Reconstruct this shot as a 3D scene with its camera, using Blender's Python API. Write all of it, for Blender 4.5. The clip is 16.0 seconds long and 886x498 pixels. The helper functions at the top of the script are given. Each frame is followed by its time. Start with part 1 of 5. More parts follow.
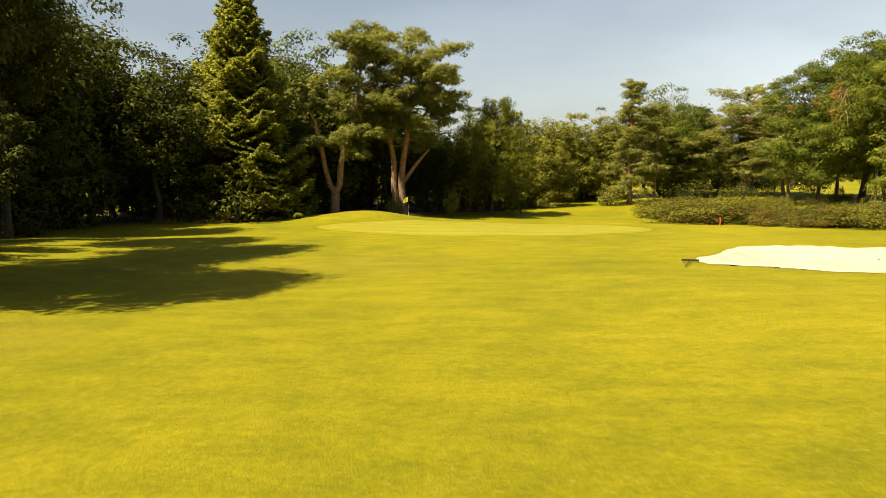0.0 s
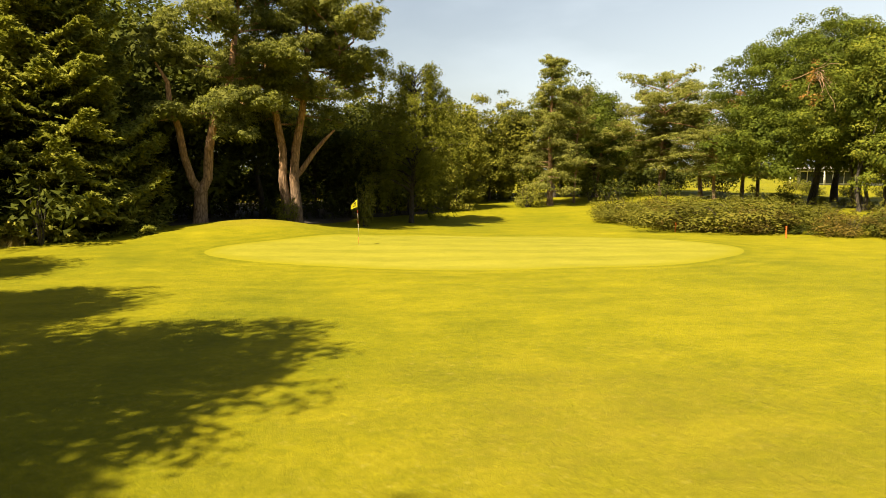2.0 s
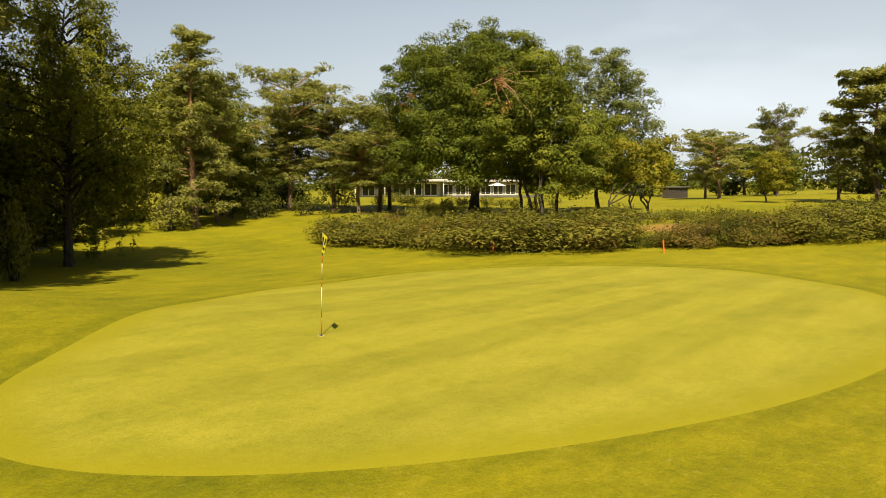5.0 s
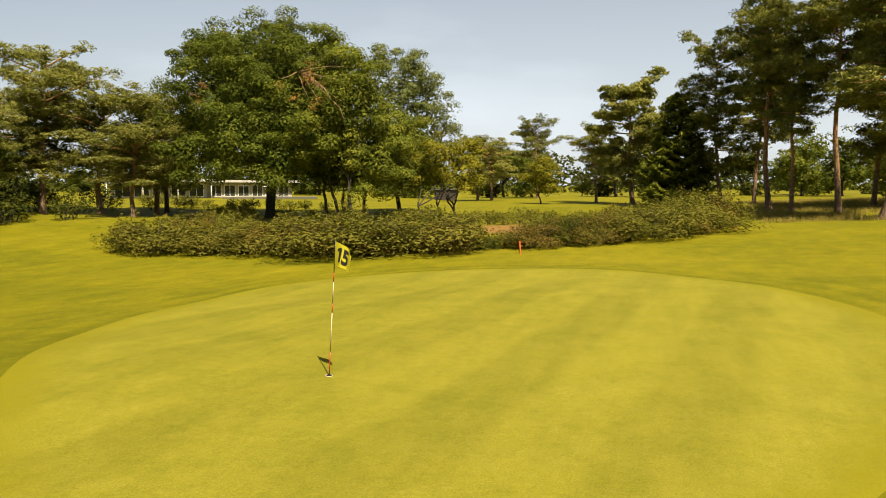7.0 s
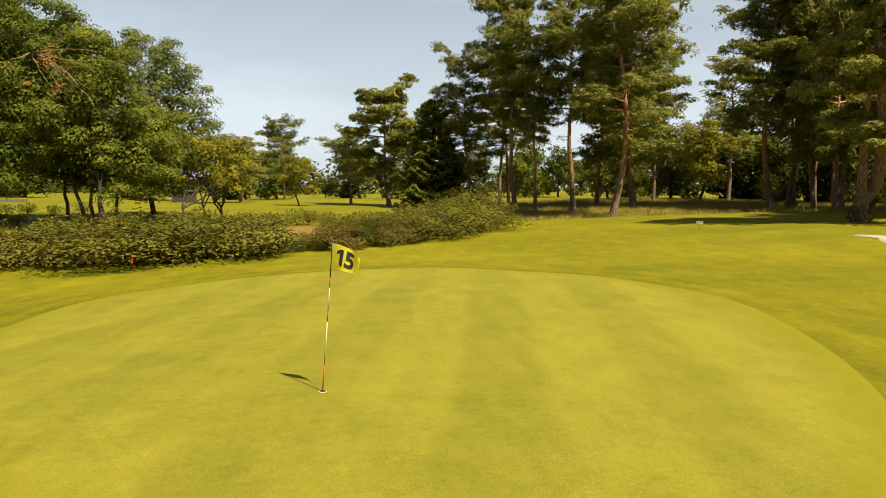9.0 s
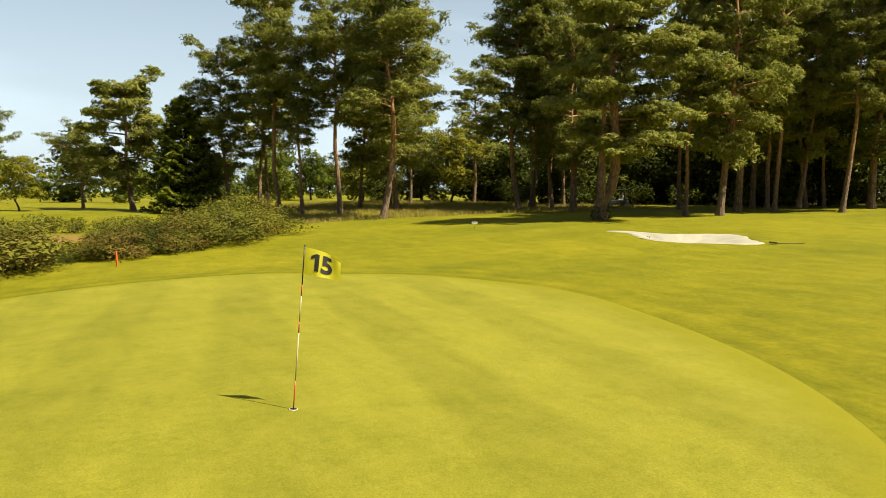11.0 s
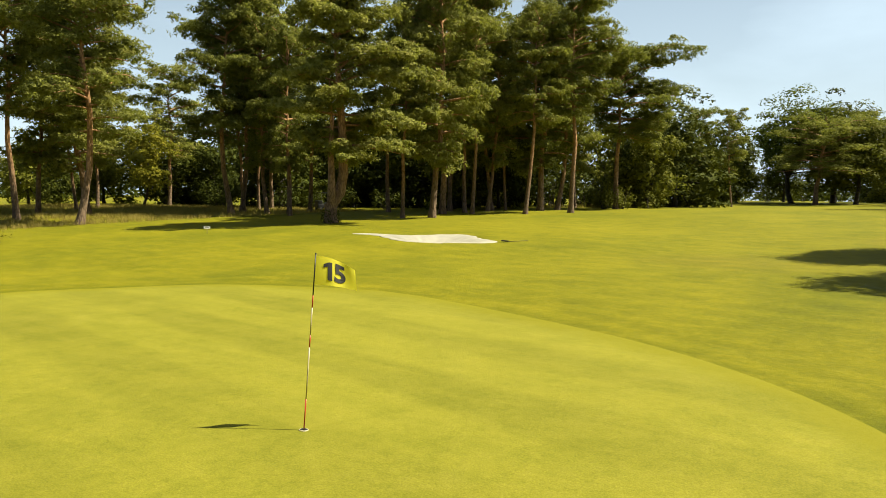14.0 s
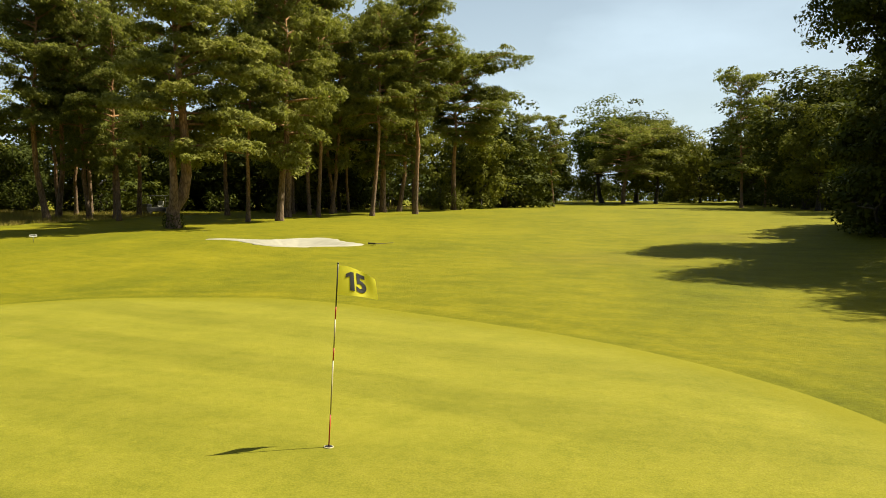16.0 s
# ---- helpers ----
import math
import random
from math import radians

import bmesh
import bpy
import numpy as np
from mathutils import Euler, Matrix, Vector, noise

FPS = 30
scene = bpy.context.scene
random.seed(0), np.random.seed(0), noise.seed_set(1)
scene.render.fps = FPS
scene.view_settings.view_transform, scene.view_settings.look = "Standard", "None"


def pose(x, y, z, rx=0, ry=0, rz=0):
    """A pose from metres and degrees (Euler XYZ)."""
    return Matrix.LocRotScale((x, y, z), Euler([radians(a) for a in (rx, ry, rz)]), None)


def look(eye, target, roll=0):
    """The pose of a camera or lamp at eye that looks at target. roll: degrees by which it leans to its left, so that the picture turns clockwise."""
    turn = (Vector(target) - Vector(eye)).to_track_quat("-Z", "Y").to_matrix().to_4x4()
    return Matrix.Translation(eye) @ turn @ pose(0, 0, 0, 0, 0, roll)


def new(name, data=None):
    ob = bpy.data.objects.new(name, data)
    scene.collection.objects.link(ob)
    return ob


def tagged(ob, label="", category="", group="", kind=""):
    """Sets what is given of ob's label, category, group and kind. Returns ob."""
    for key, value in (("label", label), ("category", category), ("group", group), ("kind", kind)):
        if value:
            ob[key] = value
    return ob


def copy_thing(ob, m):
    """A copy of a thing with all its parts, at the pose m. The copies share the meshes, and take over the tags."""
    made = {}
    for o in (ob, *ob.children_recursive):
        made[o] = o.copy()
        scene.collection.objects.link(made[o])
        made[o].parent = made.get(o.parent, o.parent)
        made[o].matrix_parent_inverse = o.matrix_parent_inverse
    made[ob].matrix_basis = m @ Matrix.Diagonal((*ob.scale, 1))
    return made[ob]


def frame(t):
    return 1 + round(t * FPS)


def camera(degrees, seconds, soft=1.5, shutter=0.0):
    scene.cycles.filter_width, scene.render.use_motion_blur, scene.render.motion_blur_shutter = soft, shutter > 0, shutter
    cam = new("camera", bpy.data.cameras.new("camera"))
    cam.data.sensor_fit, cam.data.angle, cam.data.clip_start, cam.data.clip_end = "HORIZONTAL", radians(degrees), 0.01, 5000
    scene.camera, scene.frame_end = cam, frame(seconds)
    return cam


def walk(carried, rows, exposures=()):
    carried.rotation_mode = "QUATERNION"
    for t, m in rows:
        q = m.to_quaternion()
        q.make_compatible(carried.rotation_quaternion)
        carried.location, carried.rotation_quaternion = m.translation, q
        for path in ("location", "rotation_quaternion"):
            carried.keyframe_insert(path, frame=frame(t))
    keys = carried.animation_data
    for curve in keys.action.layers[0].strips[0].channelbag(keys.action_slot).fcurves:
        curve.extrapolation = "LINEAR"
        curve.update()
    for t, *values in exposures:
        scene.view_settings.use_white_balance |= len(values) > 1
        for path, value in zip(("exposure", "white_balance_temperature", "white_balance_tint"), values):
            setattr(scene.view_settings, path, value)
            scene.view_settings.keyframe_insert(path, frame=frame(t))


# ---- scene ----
cam = camera(64.5, 16.0, 0.75, 0.12)
PATH = [
    (0, (7.663, -50.157, 3.649), (7.457, -48.179, 3.437), -0.7),
    (0.5, (5.511, -45.257, 3.501), (5.433, -43.27, 3.286), -0.5),
    (1, (3.464, -40.783, 3.384), (3.519, -38.796, 3.166), -0.5),
    (1.5, (1.188, -36.162, 3.301), (1.382, -34.183, 3.079), -0.3),
    (2, (-1.59, -31.105, 3.282), (-1.252, -29.146, 3.06), -0.3),
    (2.5, (-4.433, -25.886, 3.258), (-3.877, -23.977, 3.038), -0.1),
    (3, (-6.917, -21.098, 3.215), (-6.035, -19.315, 3.004), -0.1),
    (3.5, (-8.588, -17.111, 3.103), (-7.437, -15.488, 2.901), -0.1),
    (6, (-9.079, -7.384, 2.9), (-7.344, -6.407, 2.715), -0.3),
    (6.5, (-9.134, -5.963, 2.861), (-7.311, -5.162, 2.677), -0.1),
    (7, (-9.237, -4.772, 2.87), (-7.342, -4.158, 2.687), 0.2),
    (7.5, (-9.395, -3.741, 2.831), (-7.449, -3.315, 2.652), 0.3),
    (8, (-9.534, -2.764, 2.825), (-7.556, -2.529, 2.648), 0.5),
    (8.5, (-9.533, -1.802, 2.813), (-7.541, -1.757, 2.638), 0.5),
    (9, (-9.377, -0.938, 2.774), (-7.39, -1.082, 2.601), 0.4),
    (11.5, (-8.205, 2.655, 2.703), (-6.488, 1.64, 2.547), 0.5),
    (12, (-7.869, 3.251, 2.692), (-6.243, 2.097, 2.538), 0.6),
    (12.5, (-7.505, 3.822, 2.696), (-5.975, 2.543, 2.544), 0.6),
    (13, (-7.121, 4.376, 2.709), (-5.688, 2.988, 2.56), 0.7),
    (13.5, (-6.633, 4.839, 2.693), (-5.299, 3.356, 2.549), 0.7),
    (14, (-6.15, 5.266, 2.702), (-4.918, 3.697, 2.56), 0.6),
    (14.5, (-5.67, 5.712, 2.722), (-4.547, 4.062, 2.582), 0.6),
    (15, (-5.136, 6.049, 2.719), (-4.127, 4.327, 2.583), 0.5),
    (15.5, (-4.666, 6.297, 2.726), (-3.771, 4.514, 2.592), 0.3),
    (16, (-4.225, 6.486, 2.75), (-3.423, 4.659, 2.615), 0.2),
]
EXPOSURES = [(0, 1.46, 7850, 10), (1.5, 1.56, 7900, 10), (2.7, 1.58, 7900, 10.5), (3.5, 1.36, 7700, 10.5), (6, 0.97, 7600, 12), (9, 0.95, 7300, 10), (11.5, 1.12, 6850, 3), (13, 1.14, 6750, 1.5), (16, 1.03, 6850, 2)]
walk(cam, [(t, look(e, g, r)) for t, e, g, r in PATH], EXPOSURES)

# ---- sky and sun ----
SUN_AZ, SUN_EL = radians(230.4), radians(55.0)
world = bpy.data.worlds.new("sky")
scene.world = world
world.use_nodes = True
wn, wl = world.node_tree.nodes, world.node_tree.links
wn.clear()
sky = wn.new("ShaderNodeTexSky")
sky.sky_type, sky.sun_disc = "NISHITA", False
sky.sun_elevation, sky.sun_rotation = SUN_EL, SUN_AZ
sky.air_density, sky.dust_density, sky.ozone_density = 1.0, 2.4, 1.0
coord = wn.new("ShaderNodeTexCoord")
stretch = wn.new("ShaderNodeMapping")
stretch.inputs["Scale"].default_value = (1.6, 1.1, 4.5)
wisp = wn.new("ShaderNodeTexNoise")
wisp.inputs["Scale"].default_value, wisp.inputs["Detail"].default_value = 1.6, 6
wramp = wn.new("ShaderNodeValToRGB")
wramp.color_ramp.elements[0].position, wramp.color_ramp.elements[1].position = 0.46, 0.75
wramp.color_ramp.elements[1].color = (0.6, 0.6, 0.6, 1)
wmix = wn.new("ShaderNodeMix")
wmix.data_type = "RGBA"
wmix.inputs[7].default_value = (7.6, 9.3, 11.6, 1)
wbg = wn.new("ShaderNodeBackground")
wbg.inputs["Strength"].default_value = 0.0475
wout = wn.new("ShaderNodeOutputWorld")
wl.new(coord.outputs["Generated"], stretch.inputs["Vector"])
wl.new(stretch.outputs["Vector"], wisp.inputs["Vector"])
wl.new(wisp.outputs["Fac"], wramp.inputs["Fac"])
wl.new(sky.outputs["Color"], wmix.inputs[6])
hz_sep = wn.new("ShaderNodeSeparateXYZ")
hz_ramp = wn.new("ShaderNodeValToRGB")
hz_ramp.color_ramp.elements[0].position, hz_ramp.color_ramp.elements[0].color = 0.0, (0.6, 0.6, 0.6, 1)
hz_ramp.color_ramp.elements[1].position, hz_ramp.color_ramp.elements[1].color = 0.55, (0, 0, 0, 1)
hz_mix = wn.new("ShaderNodeMix")
hz_mix.data_type = "RGBA"
hz_mix.inputs[7].default_value = (10.7, 12.7, 15.1, 1)
wl.new(coord.outputs["Generated"], hz_sep.inputs[0])
wl.new(hz_sep.outputs["Z"], hz_ramp.inputs["Fac"])
side = wn.new("ShaderNodeVectorMath")      # the thin cloud lies to the east and south
side.operation = "DOT_PRODUCT"
side.inputs[1].default_value = (0.75, -0.32, 0.0)
veil = wn.new("ShaderNodeMapRange")
veil.interpolation_type = "SMOOTHSTEP"
veil.inputs["From Min"].default_value, veil.inputs["From Max"].default_value = -0.5, 0.6
veil.inputs["To Min"].default_value, veil.inputs["To Max"].default_value = 0.20, 1.0
wl.new(coord.outputs["Generated"], side.inputs[0])
wl.new(side.outputs["Value"], veil.inputs["Value"])
for ramp_out, target in ((wramp, wmix), (hz_ramp, hz_mix)):
    scaled = wn.new("ShaderNodeMath")
    scaled.operation = "MULTIPLY"
    wl.new(ramp_out.outputs["Color"], scaled.inputs[0])
    wl.new(veil.outputs["Result"], scaled.inputs[1])
    wl.new(scaled.outputs[0], target.inputs[0])
wl.new(wmix.outputs[2], hz_mix.inputs[6])
wl.new(hz_mix.outputs[2], wbg.inputs["Color"])
wl.new(wbg.outputs["Background"], wout.inputs["Surface"])

sun = new("sun", bpy.data.lights.new("sun", "SUN"))
sun.data.energy, sun.data.angle, sun.data.color = 5.0, radians(0.53), (1.0, 0.92, 0.76)
to_sun = Vector((math.cos(SUN_EL) * math.sin(SUN_AZ), math.cos(SUN_EL) * math.cos(SUN_AZ), math.sin(SUN_EL)))
sun.matrix_world = look(to_sun * 80, (0, 0, 0))

# ---- materials ----
def node_material(name):
    m = bpy.data.materials.new(name)
    m.use_nodes = True
    nt = m.node_tree
    return m, nt, nt.nodes["Principled BSDF"], nt.nodes["Material Output"]


def noise_fac(nt, scale, detail=4.0, vec=None, rough=0.55):
    n = nt.nodes.new("ShaderNodeTexNoise")
    n.inputs["Scale"].default_value, n.inputs["Detail"].default_value = scale, detail
    n.inputs["Roughness"].default_value = rough
    if vec is None:
        vec = position(nt)
    nt.links.new(vec, n.inputs["Vector"])
    return n.outputs["Fac"]


def position(nt):
    return nt.nodes.new("ShaderNodeNewGeometry").outputs["Position"]


def ramp(nt, fac, stops):
    r = nt.nodes.new("ShaderNodeValToRGB")
    els = r.color_ramp.elements
    while len(els) < len(stops):
        els.new(0.5)
    for e, (p, c) in zip(els, stops):
        e.position, e.color = p, (*c, 1)
    nt.links.new(fac, r.inputs["Fac"])
    return r.outputs["Color"]


def mixed(nt, fac, a, b, blend="MIX"):
    m = nt.nodes.new("ShaderNodeMix")
    m.data_type, m.blend_type = "RGBA", blend
    for s, v in ((0, fac), (6, a), (7, b)):
        if isinstance(v, (int, float)):
            m.inputs[s].default_value = v
        elif isinstance(v, tuple):
            m.inputs[s].default_value = (*v, 1)
        else:
            nt.links.new(v, m.inputs[s])
    return m.outputs[2]


def math_node(nt, op, a, b=0.0, c=0.0, clamp=False):
    m = nt.nodes.new("ShaderNodeMath")
    m.operation, m.use_clamp = op, clamp
    for s, v in enumerate((a, b, c)):
        if isinstance(v, (int, float)):
            m.inputs[s].default_value = v
        else:
            nt.links.new(v, m.inputs[s])
    return m.outputs[0]


def bump(nt, bsdf, height, strength, distance):
    b = nt.nodes.new("ShaderNodeBump")
    b.inputs["Strength"].default_value, b.inputs["Distance"].default_value = strength, distance
    nt.links.new(height, b.inputs["Height"])
    nt.links.new(b.outputs["Normal"], bsdf.inputs["Normal"])


def stretched(nt, sx, sy, turn=0.0):
    m = nt.nodes.new("ShaderNodeMapping")
    m.inputs["Scale"].default_value = (sx, sy, 1)
    m.inputs["Rotation"].default_value = (0, 0, radians(turn))
    nt.links.new(position(nt), m.inputs["Vector"])
    return m.outputs["Vector"]


def patch_mask(nt, x, y, r, soft):
    """1 within r metres of a spot on the ground, ragged at the edge."""
    flat = nt.nodes.new("ShaderNodeVectorMath")
    flat.operation = "MULTIPLY"
    flat.inputs[1].default_value = (1, 1, 0)
    nt.links.new(position(nt), flat.inputs[0])
    d = nt.nodes.new("ShaderNodeVectorMath")
    d.operation = "DISTANCE"
    d.inputs[1].default_value = (x, y, 0)
    nt.links.new(flat.outputs[0], d.inputs[0])
    ragged = math_node(nt, "MULTIPLY_ADD", noise_fac(nt, 0.7), soft * 1.6, d.outputs["Value"])
    mr = nt.nodes.new("ShaderNodeMapRange")
    mr.interpolation_type = "SMOOTHSTEP"
    mr.inputs["From Min"].default_value, mr.inputs["From Max"].default_value = r + soft * 1.8, r - soft * 0.2
    nt.links.new(ragged, mr.inputs["Value"])
    return mr.outputs["Result"]


def rim_distance(nt):
    """Metres outside the edge of the putting green, kept on the turf's own mesh."""
    a = nt.nodes.new("ShaderNodeAttribute")
    a.attribute_name = "rim"
    return a.outputs["Fac"]


def smooth_step(nt, v, lo, hi, to_lo=0.0, to_hi=1.0):
    mr = nt.nodes.new("ShaderNodeMapRange")
    mr.interpolation_type = "SMOOTHSTEP"
    for name, x in (("From Min", lo), ("From Max", hi), ("To Min", to_lo), ("To Max", to_hi)):
        mr.inputs[name].default_value = x
    nt.links.new(v, mr.inputs["Value"])
    return mr.outputs["Result"]


def mown_rings(nt, col):
    """Mowing lines that run round the green side by side, and the longer fringe at its edge."""
    rim = math_node(nt, "MULTIPLY_ADD", noise_fac(nt, 0.35, 3), 0.5, rim_distance(nt))
    wave = math_node(nt, "SINE", math_node(nt, "MULTIPLY", rim, 2 * math.pi / 1.05))
    k = math_node(nt, "MULTIPLY_ADD", wave, 1.4, 0.5, clamp=True)
    k = math_node(nt, "MULTIPLY", k, math_node(nt, "MULTIPLY_ADD", noise_fac(nt, 0.2, 2), 1.8, -0.4, clamp=True))
    k = math_node(nt, "MULTIPLY", k, smooth_step(nt, rim, 3.4, 1.6))
    col = mixed(nt, math_node(nt, "MULTIPLY", k, 0.5), col, (0.60, 0.68, 0.5), "MULTIPLY")
    fringe = math_node(nt, "MULTIPLY", smooth_step(nt, rim, 0.95, 0.5), math_node(nt, "MULTIPLY_ADD", noise_fac(nt, 0.5, 3), 2.0, -0.45, clamp=True))
    return mixed(nt, math_node(nt, "MULTIPLY", fringe, 0.28), col, (0.55, 0.66, 0.45), "MULTIPLY")


def grass_material(name, dry, mid, lush, stripes=None, patches=True, rings=False):
    m, nt, p, out = node_material(name)
    clump = noise_fac(nt, 1.1, 5)
    fine = noise_fac(nt, 6.5, 7, None, 0.7)
    blade = noise_fac(nt, 45.0, 4, None, 0.7)
    f = math_node(nt, "MULTIPLY_ADD", clump, 0.34, math_node(nt, "MULTIPLY", noise_fac(nt, 0.07, 3), 0.30))
    f = math_node(nt, "MULTIPLY_ADD", fine, 0.52, f)
    f = math_node(nt, "SUBTRACT", f, 0.08)
    spread = 0.19 if stripes else 0.16
    col = ramp(nt, f, [(0.5 - spread, lush), (0.5, mid), (0.5 + spread, dry)])
    col = mixed(nt, 0.5, col, ramp(nt, blade, [(0.3, (0.5, 0.5, 0.45)), (0.7, (1.35, 1.35, 1.3))]), "MULTIPLY")
    if not stripes:
        # broad swathes of thicker and thinner turf
        swathe = noise_fac(nt, 0.16, 4, stretched(nt, 1.0, 0.45, 12), 0.6)
        col = mixed(nt, 0.55, col, ramp(nt, swathe, [(0.34, (0.66, 0.76, 0.66)), (0.5, (0.98, 0.99, 0.95)), (0.66, (1.16, 1.12, 1.25))]), "MULTIPLY")
        wisp_ = noise_fac(nt, 0.8, 5, stretched(nt, 0.5, 1.4, -20), 0.65)
        col = mixed(nt, 0.5, col, ramp(nt, wisp_, [(0.36, (0.70, 0.76, 0.7)), (0.55, (1.0, 1.0, 1.0)), (0.68, (1.22, 1.18, 1.3))]), "MULTIPLY")
    worn = noise_fac(nt, 1.7, 6, None, 0.65)
    k = math_node(nt, "MULTIPLY_ADD", worn, 5.0, -3.15, clamp=True)
    col = mixed(nt, math_node(nt, "MULTIPLY", k, 0.35 if patches else 0.12), col, (0.23, 0.185, 0.02))
    if not stripes:
        tuft = noise_fac(nt, 9.0, 4, None, 0.6)
        pale = math_node(nt, "MULTIPLY_ADD", tuft, 7.0, -4.2, clamp=True)
        deep_ = math_node(nt, "MULTIPLY_ADD", tuft, -7.0, 2.75, clamp=True)
        some = math_node(nt, "MULTIPLY_ADD", noise_fac(nt, 0.45, 4), 3.0, -1.1, clamp=True)
        col = mixed(nt, math_node(nt, "MULTIPLY", pale, 0.35), col, (0.29, 0.25, 0.05))
        col = mixed(nt, math_node(nt, "MULTIPLY", math_node(nt, "MULTIPLY", deep_, some), 0.8), col, (0.070, 0.072, 0.003))
    if rings:
        col = mown_rings(nt, col)
    if stripes:
        width, turn, depth = stripes
        sep = nt.nodes.new("ShaderNodeSeparateXYZ")
        nt.links.new(stretched(nt, 1, 1, turn), sep.inputs[0])
        wob = math_node(nt, "MULTIPLY_ADD", noise_fac(nt, 0.25, 2), 0.7, sep.outputs["Y"])
        s = math_node(nt, "SINE", math_node(nt, "MULTIPLY", wob, math.pi / width))
        s = math_node(nt, "MULTIPLY_ADD", s, 1.6, 0.5, clamp=True)
        s = math_node(nt, "MULTIPLY", s, math_node(nt, "MULTIPLY_ADD", noise_fac(nt, 0.16, 2), 1.8, -0.25, clamp=True))
        col = mixed(nt, math_node(nt, "MULTIPLY", s, depth), col, (0.45, 0.5, 0.35), "MULTIPLY")
        # streaks left by the roller, and mottled turf
        streak = noise_fac(nt, 1.0, 4, stretched(nt, 0.35, 2.6, turn), 0.6)
        col = mixed(nt, 0.28, col, ramp(nt, streak, [(0.35, (0.74, 0.80, 0.7)), (0.52, (1.0, 1.0, 1.0)), (0.68, (1.16, 1.13, 1.2))]), "MULTIPLY")
        mottle = noise_fac(nt, 0.9, 5, None, 0.6)
        col = mixed(nt, 0.3, col, ramp(nt, mottle, [(0.36, (0.76, 0.80, 0.66)), (0.52, (1.0, 1.0, 1.0)), (0.68, (1.14, 1.10, 1.1))]), "MULTIPLY")
        # the outermost pass runs round the edge
        edge_pass = smooth_step(nt, math_node(nt, "MULTIPLY_ADD", noise_fac(nt, 0.6, 3), 0.3, rim_distance(nt)), -1.3, -1.0)
        col = mixed(nt, math_node(nt, "MULTIPLY", edge_pass, 0.3), col, (1.10, 1.10, 1.1), "MULTIPLY")
        # its ragged last hand's width is as long as the fringe
        ragged = smooth_step(nt, math_node(nt, "MULTIPLY_ADD", noise_fac(nt, 1.6, 4), 1.0, rim_distance(nt)), -0.55, 0.5)
        col = mixed(nt, math_node(nt, "MULTIPLY", ragged, 0.85), col, (0.168, 0.154, 0.006))
    if patches:
        thin = noise_fac(nt, 3.0, 5)
        for x, y, r, soft in ((-5.5, 9.5, 2.6, 1.6), (2.0, -24.0, 3.0, 3.0), (-3.0, -38.5, 2.2, 1.8)):
            k = math_node(nt, "MULTIPLY", patch_mask(nt, x, y, r, soft), math_node(nt, "MULTIPLY_ADD", thin, 1.2, -0.1, clamp=True))
            col = mixed(nt, math_node(nt, "MULTIPLY", k, 0.35), col, (0.21, 0.140, 0.024))
        k = patch_mask(nt, 37.5, 6.0, 3.4, 2.0)
        col = mixed(nt, k, col, (0.20, 0.115, 0.035))
    nt.links.new(col, p.inputs["Base Color"])
    p.inputs["Roughness"].default_value = 0.85
    p.inputs["Specular IOR Level"].default_value = 0.12
    h = math_node(nt, "MULTIPLY_ADD", blade, 0.5, fine)
    bump(nt, p, math_node(nt, "MULTIPLY_ADD", clump, 0.6, h), 0.65, 0.06 if patches else 0.02)
    return m


def foliage(name, dark, light, warm, through_light=0.38, gloss=0.7):
    m, nt, p, out = node_material(name)
    geo = nt.nodes.new("ShaderNodeNewGeometry")
    obj = nt.nodes.new("ShaderNodeTexCoord")
    patchy = noise_fac(nt, 0.55, 4, obj.outputs["Object"])
    info = nt.nodes.new("ShaderNodeObjectInfo")
    f = math_node(nt, "MULTIPLY_ADD", geo.outputs["Random Per Island"], 0.36, math_node(nt, "MULTIPLY", patchy, 0.95))
    f = math_node(nt, "MULTIPLY_ADD", info.outputs["Random"], 0.22, math_node(nt, "SUBTRACT", f, 0.23))
    col = ramp(nt, f, [(0.2, tuple(c * 0.8 for c in dark)), (0.6, light), (0.92, warm)])
    nt.links.new(col, p.inputs["Base Color"])
    p.inputs["Roughness"].default_value = gloss
    p.inputs["Specular IOR Level"].default_value = 0.06
    tr = nt.nodes.new("ShaderNodeBsdfTranslucent")
    nt.links.new(mixed(nt, 0.5, col, (0.35, 0.38, 0.03), "MIX"), tr.inputs["Color"])
    mx = nt.nodes.new("ShaderNodeMixShader")
    mx.inputs[0].default_value = through_light * 0.75
    nt.links.new(p.outputs[0], mx.inputs[1])
    nt.links.new(tr.outputs[0], mx.inputs[2])
    nt.links.new(mx.outputs[0], out.inputs["Surface"])
    return m


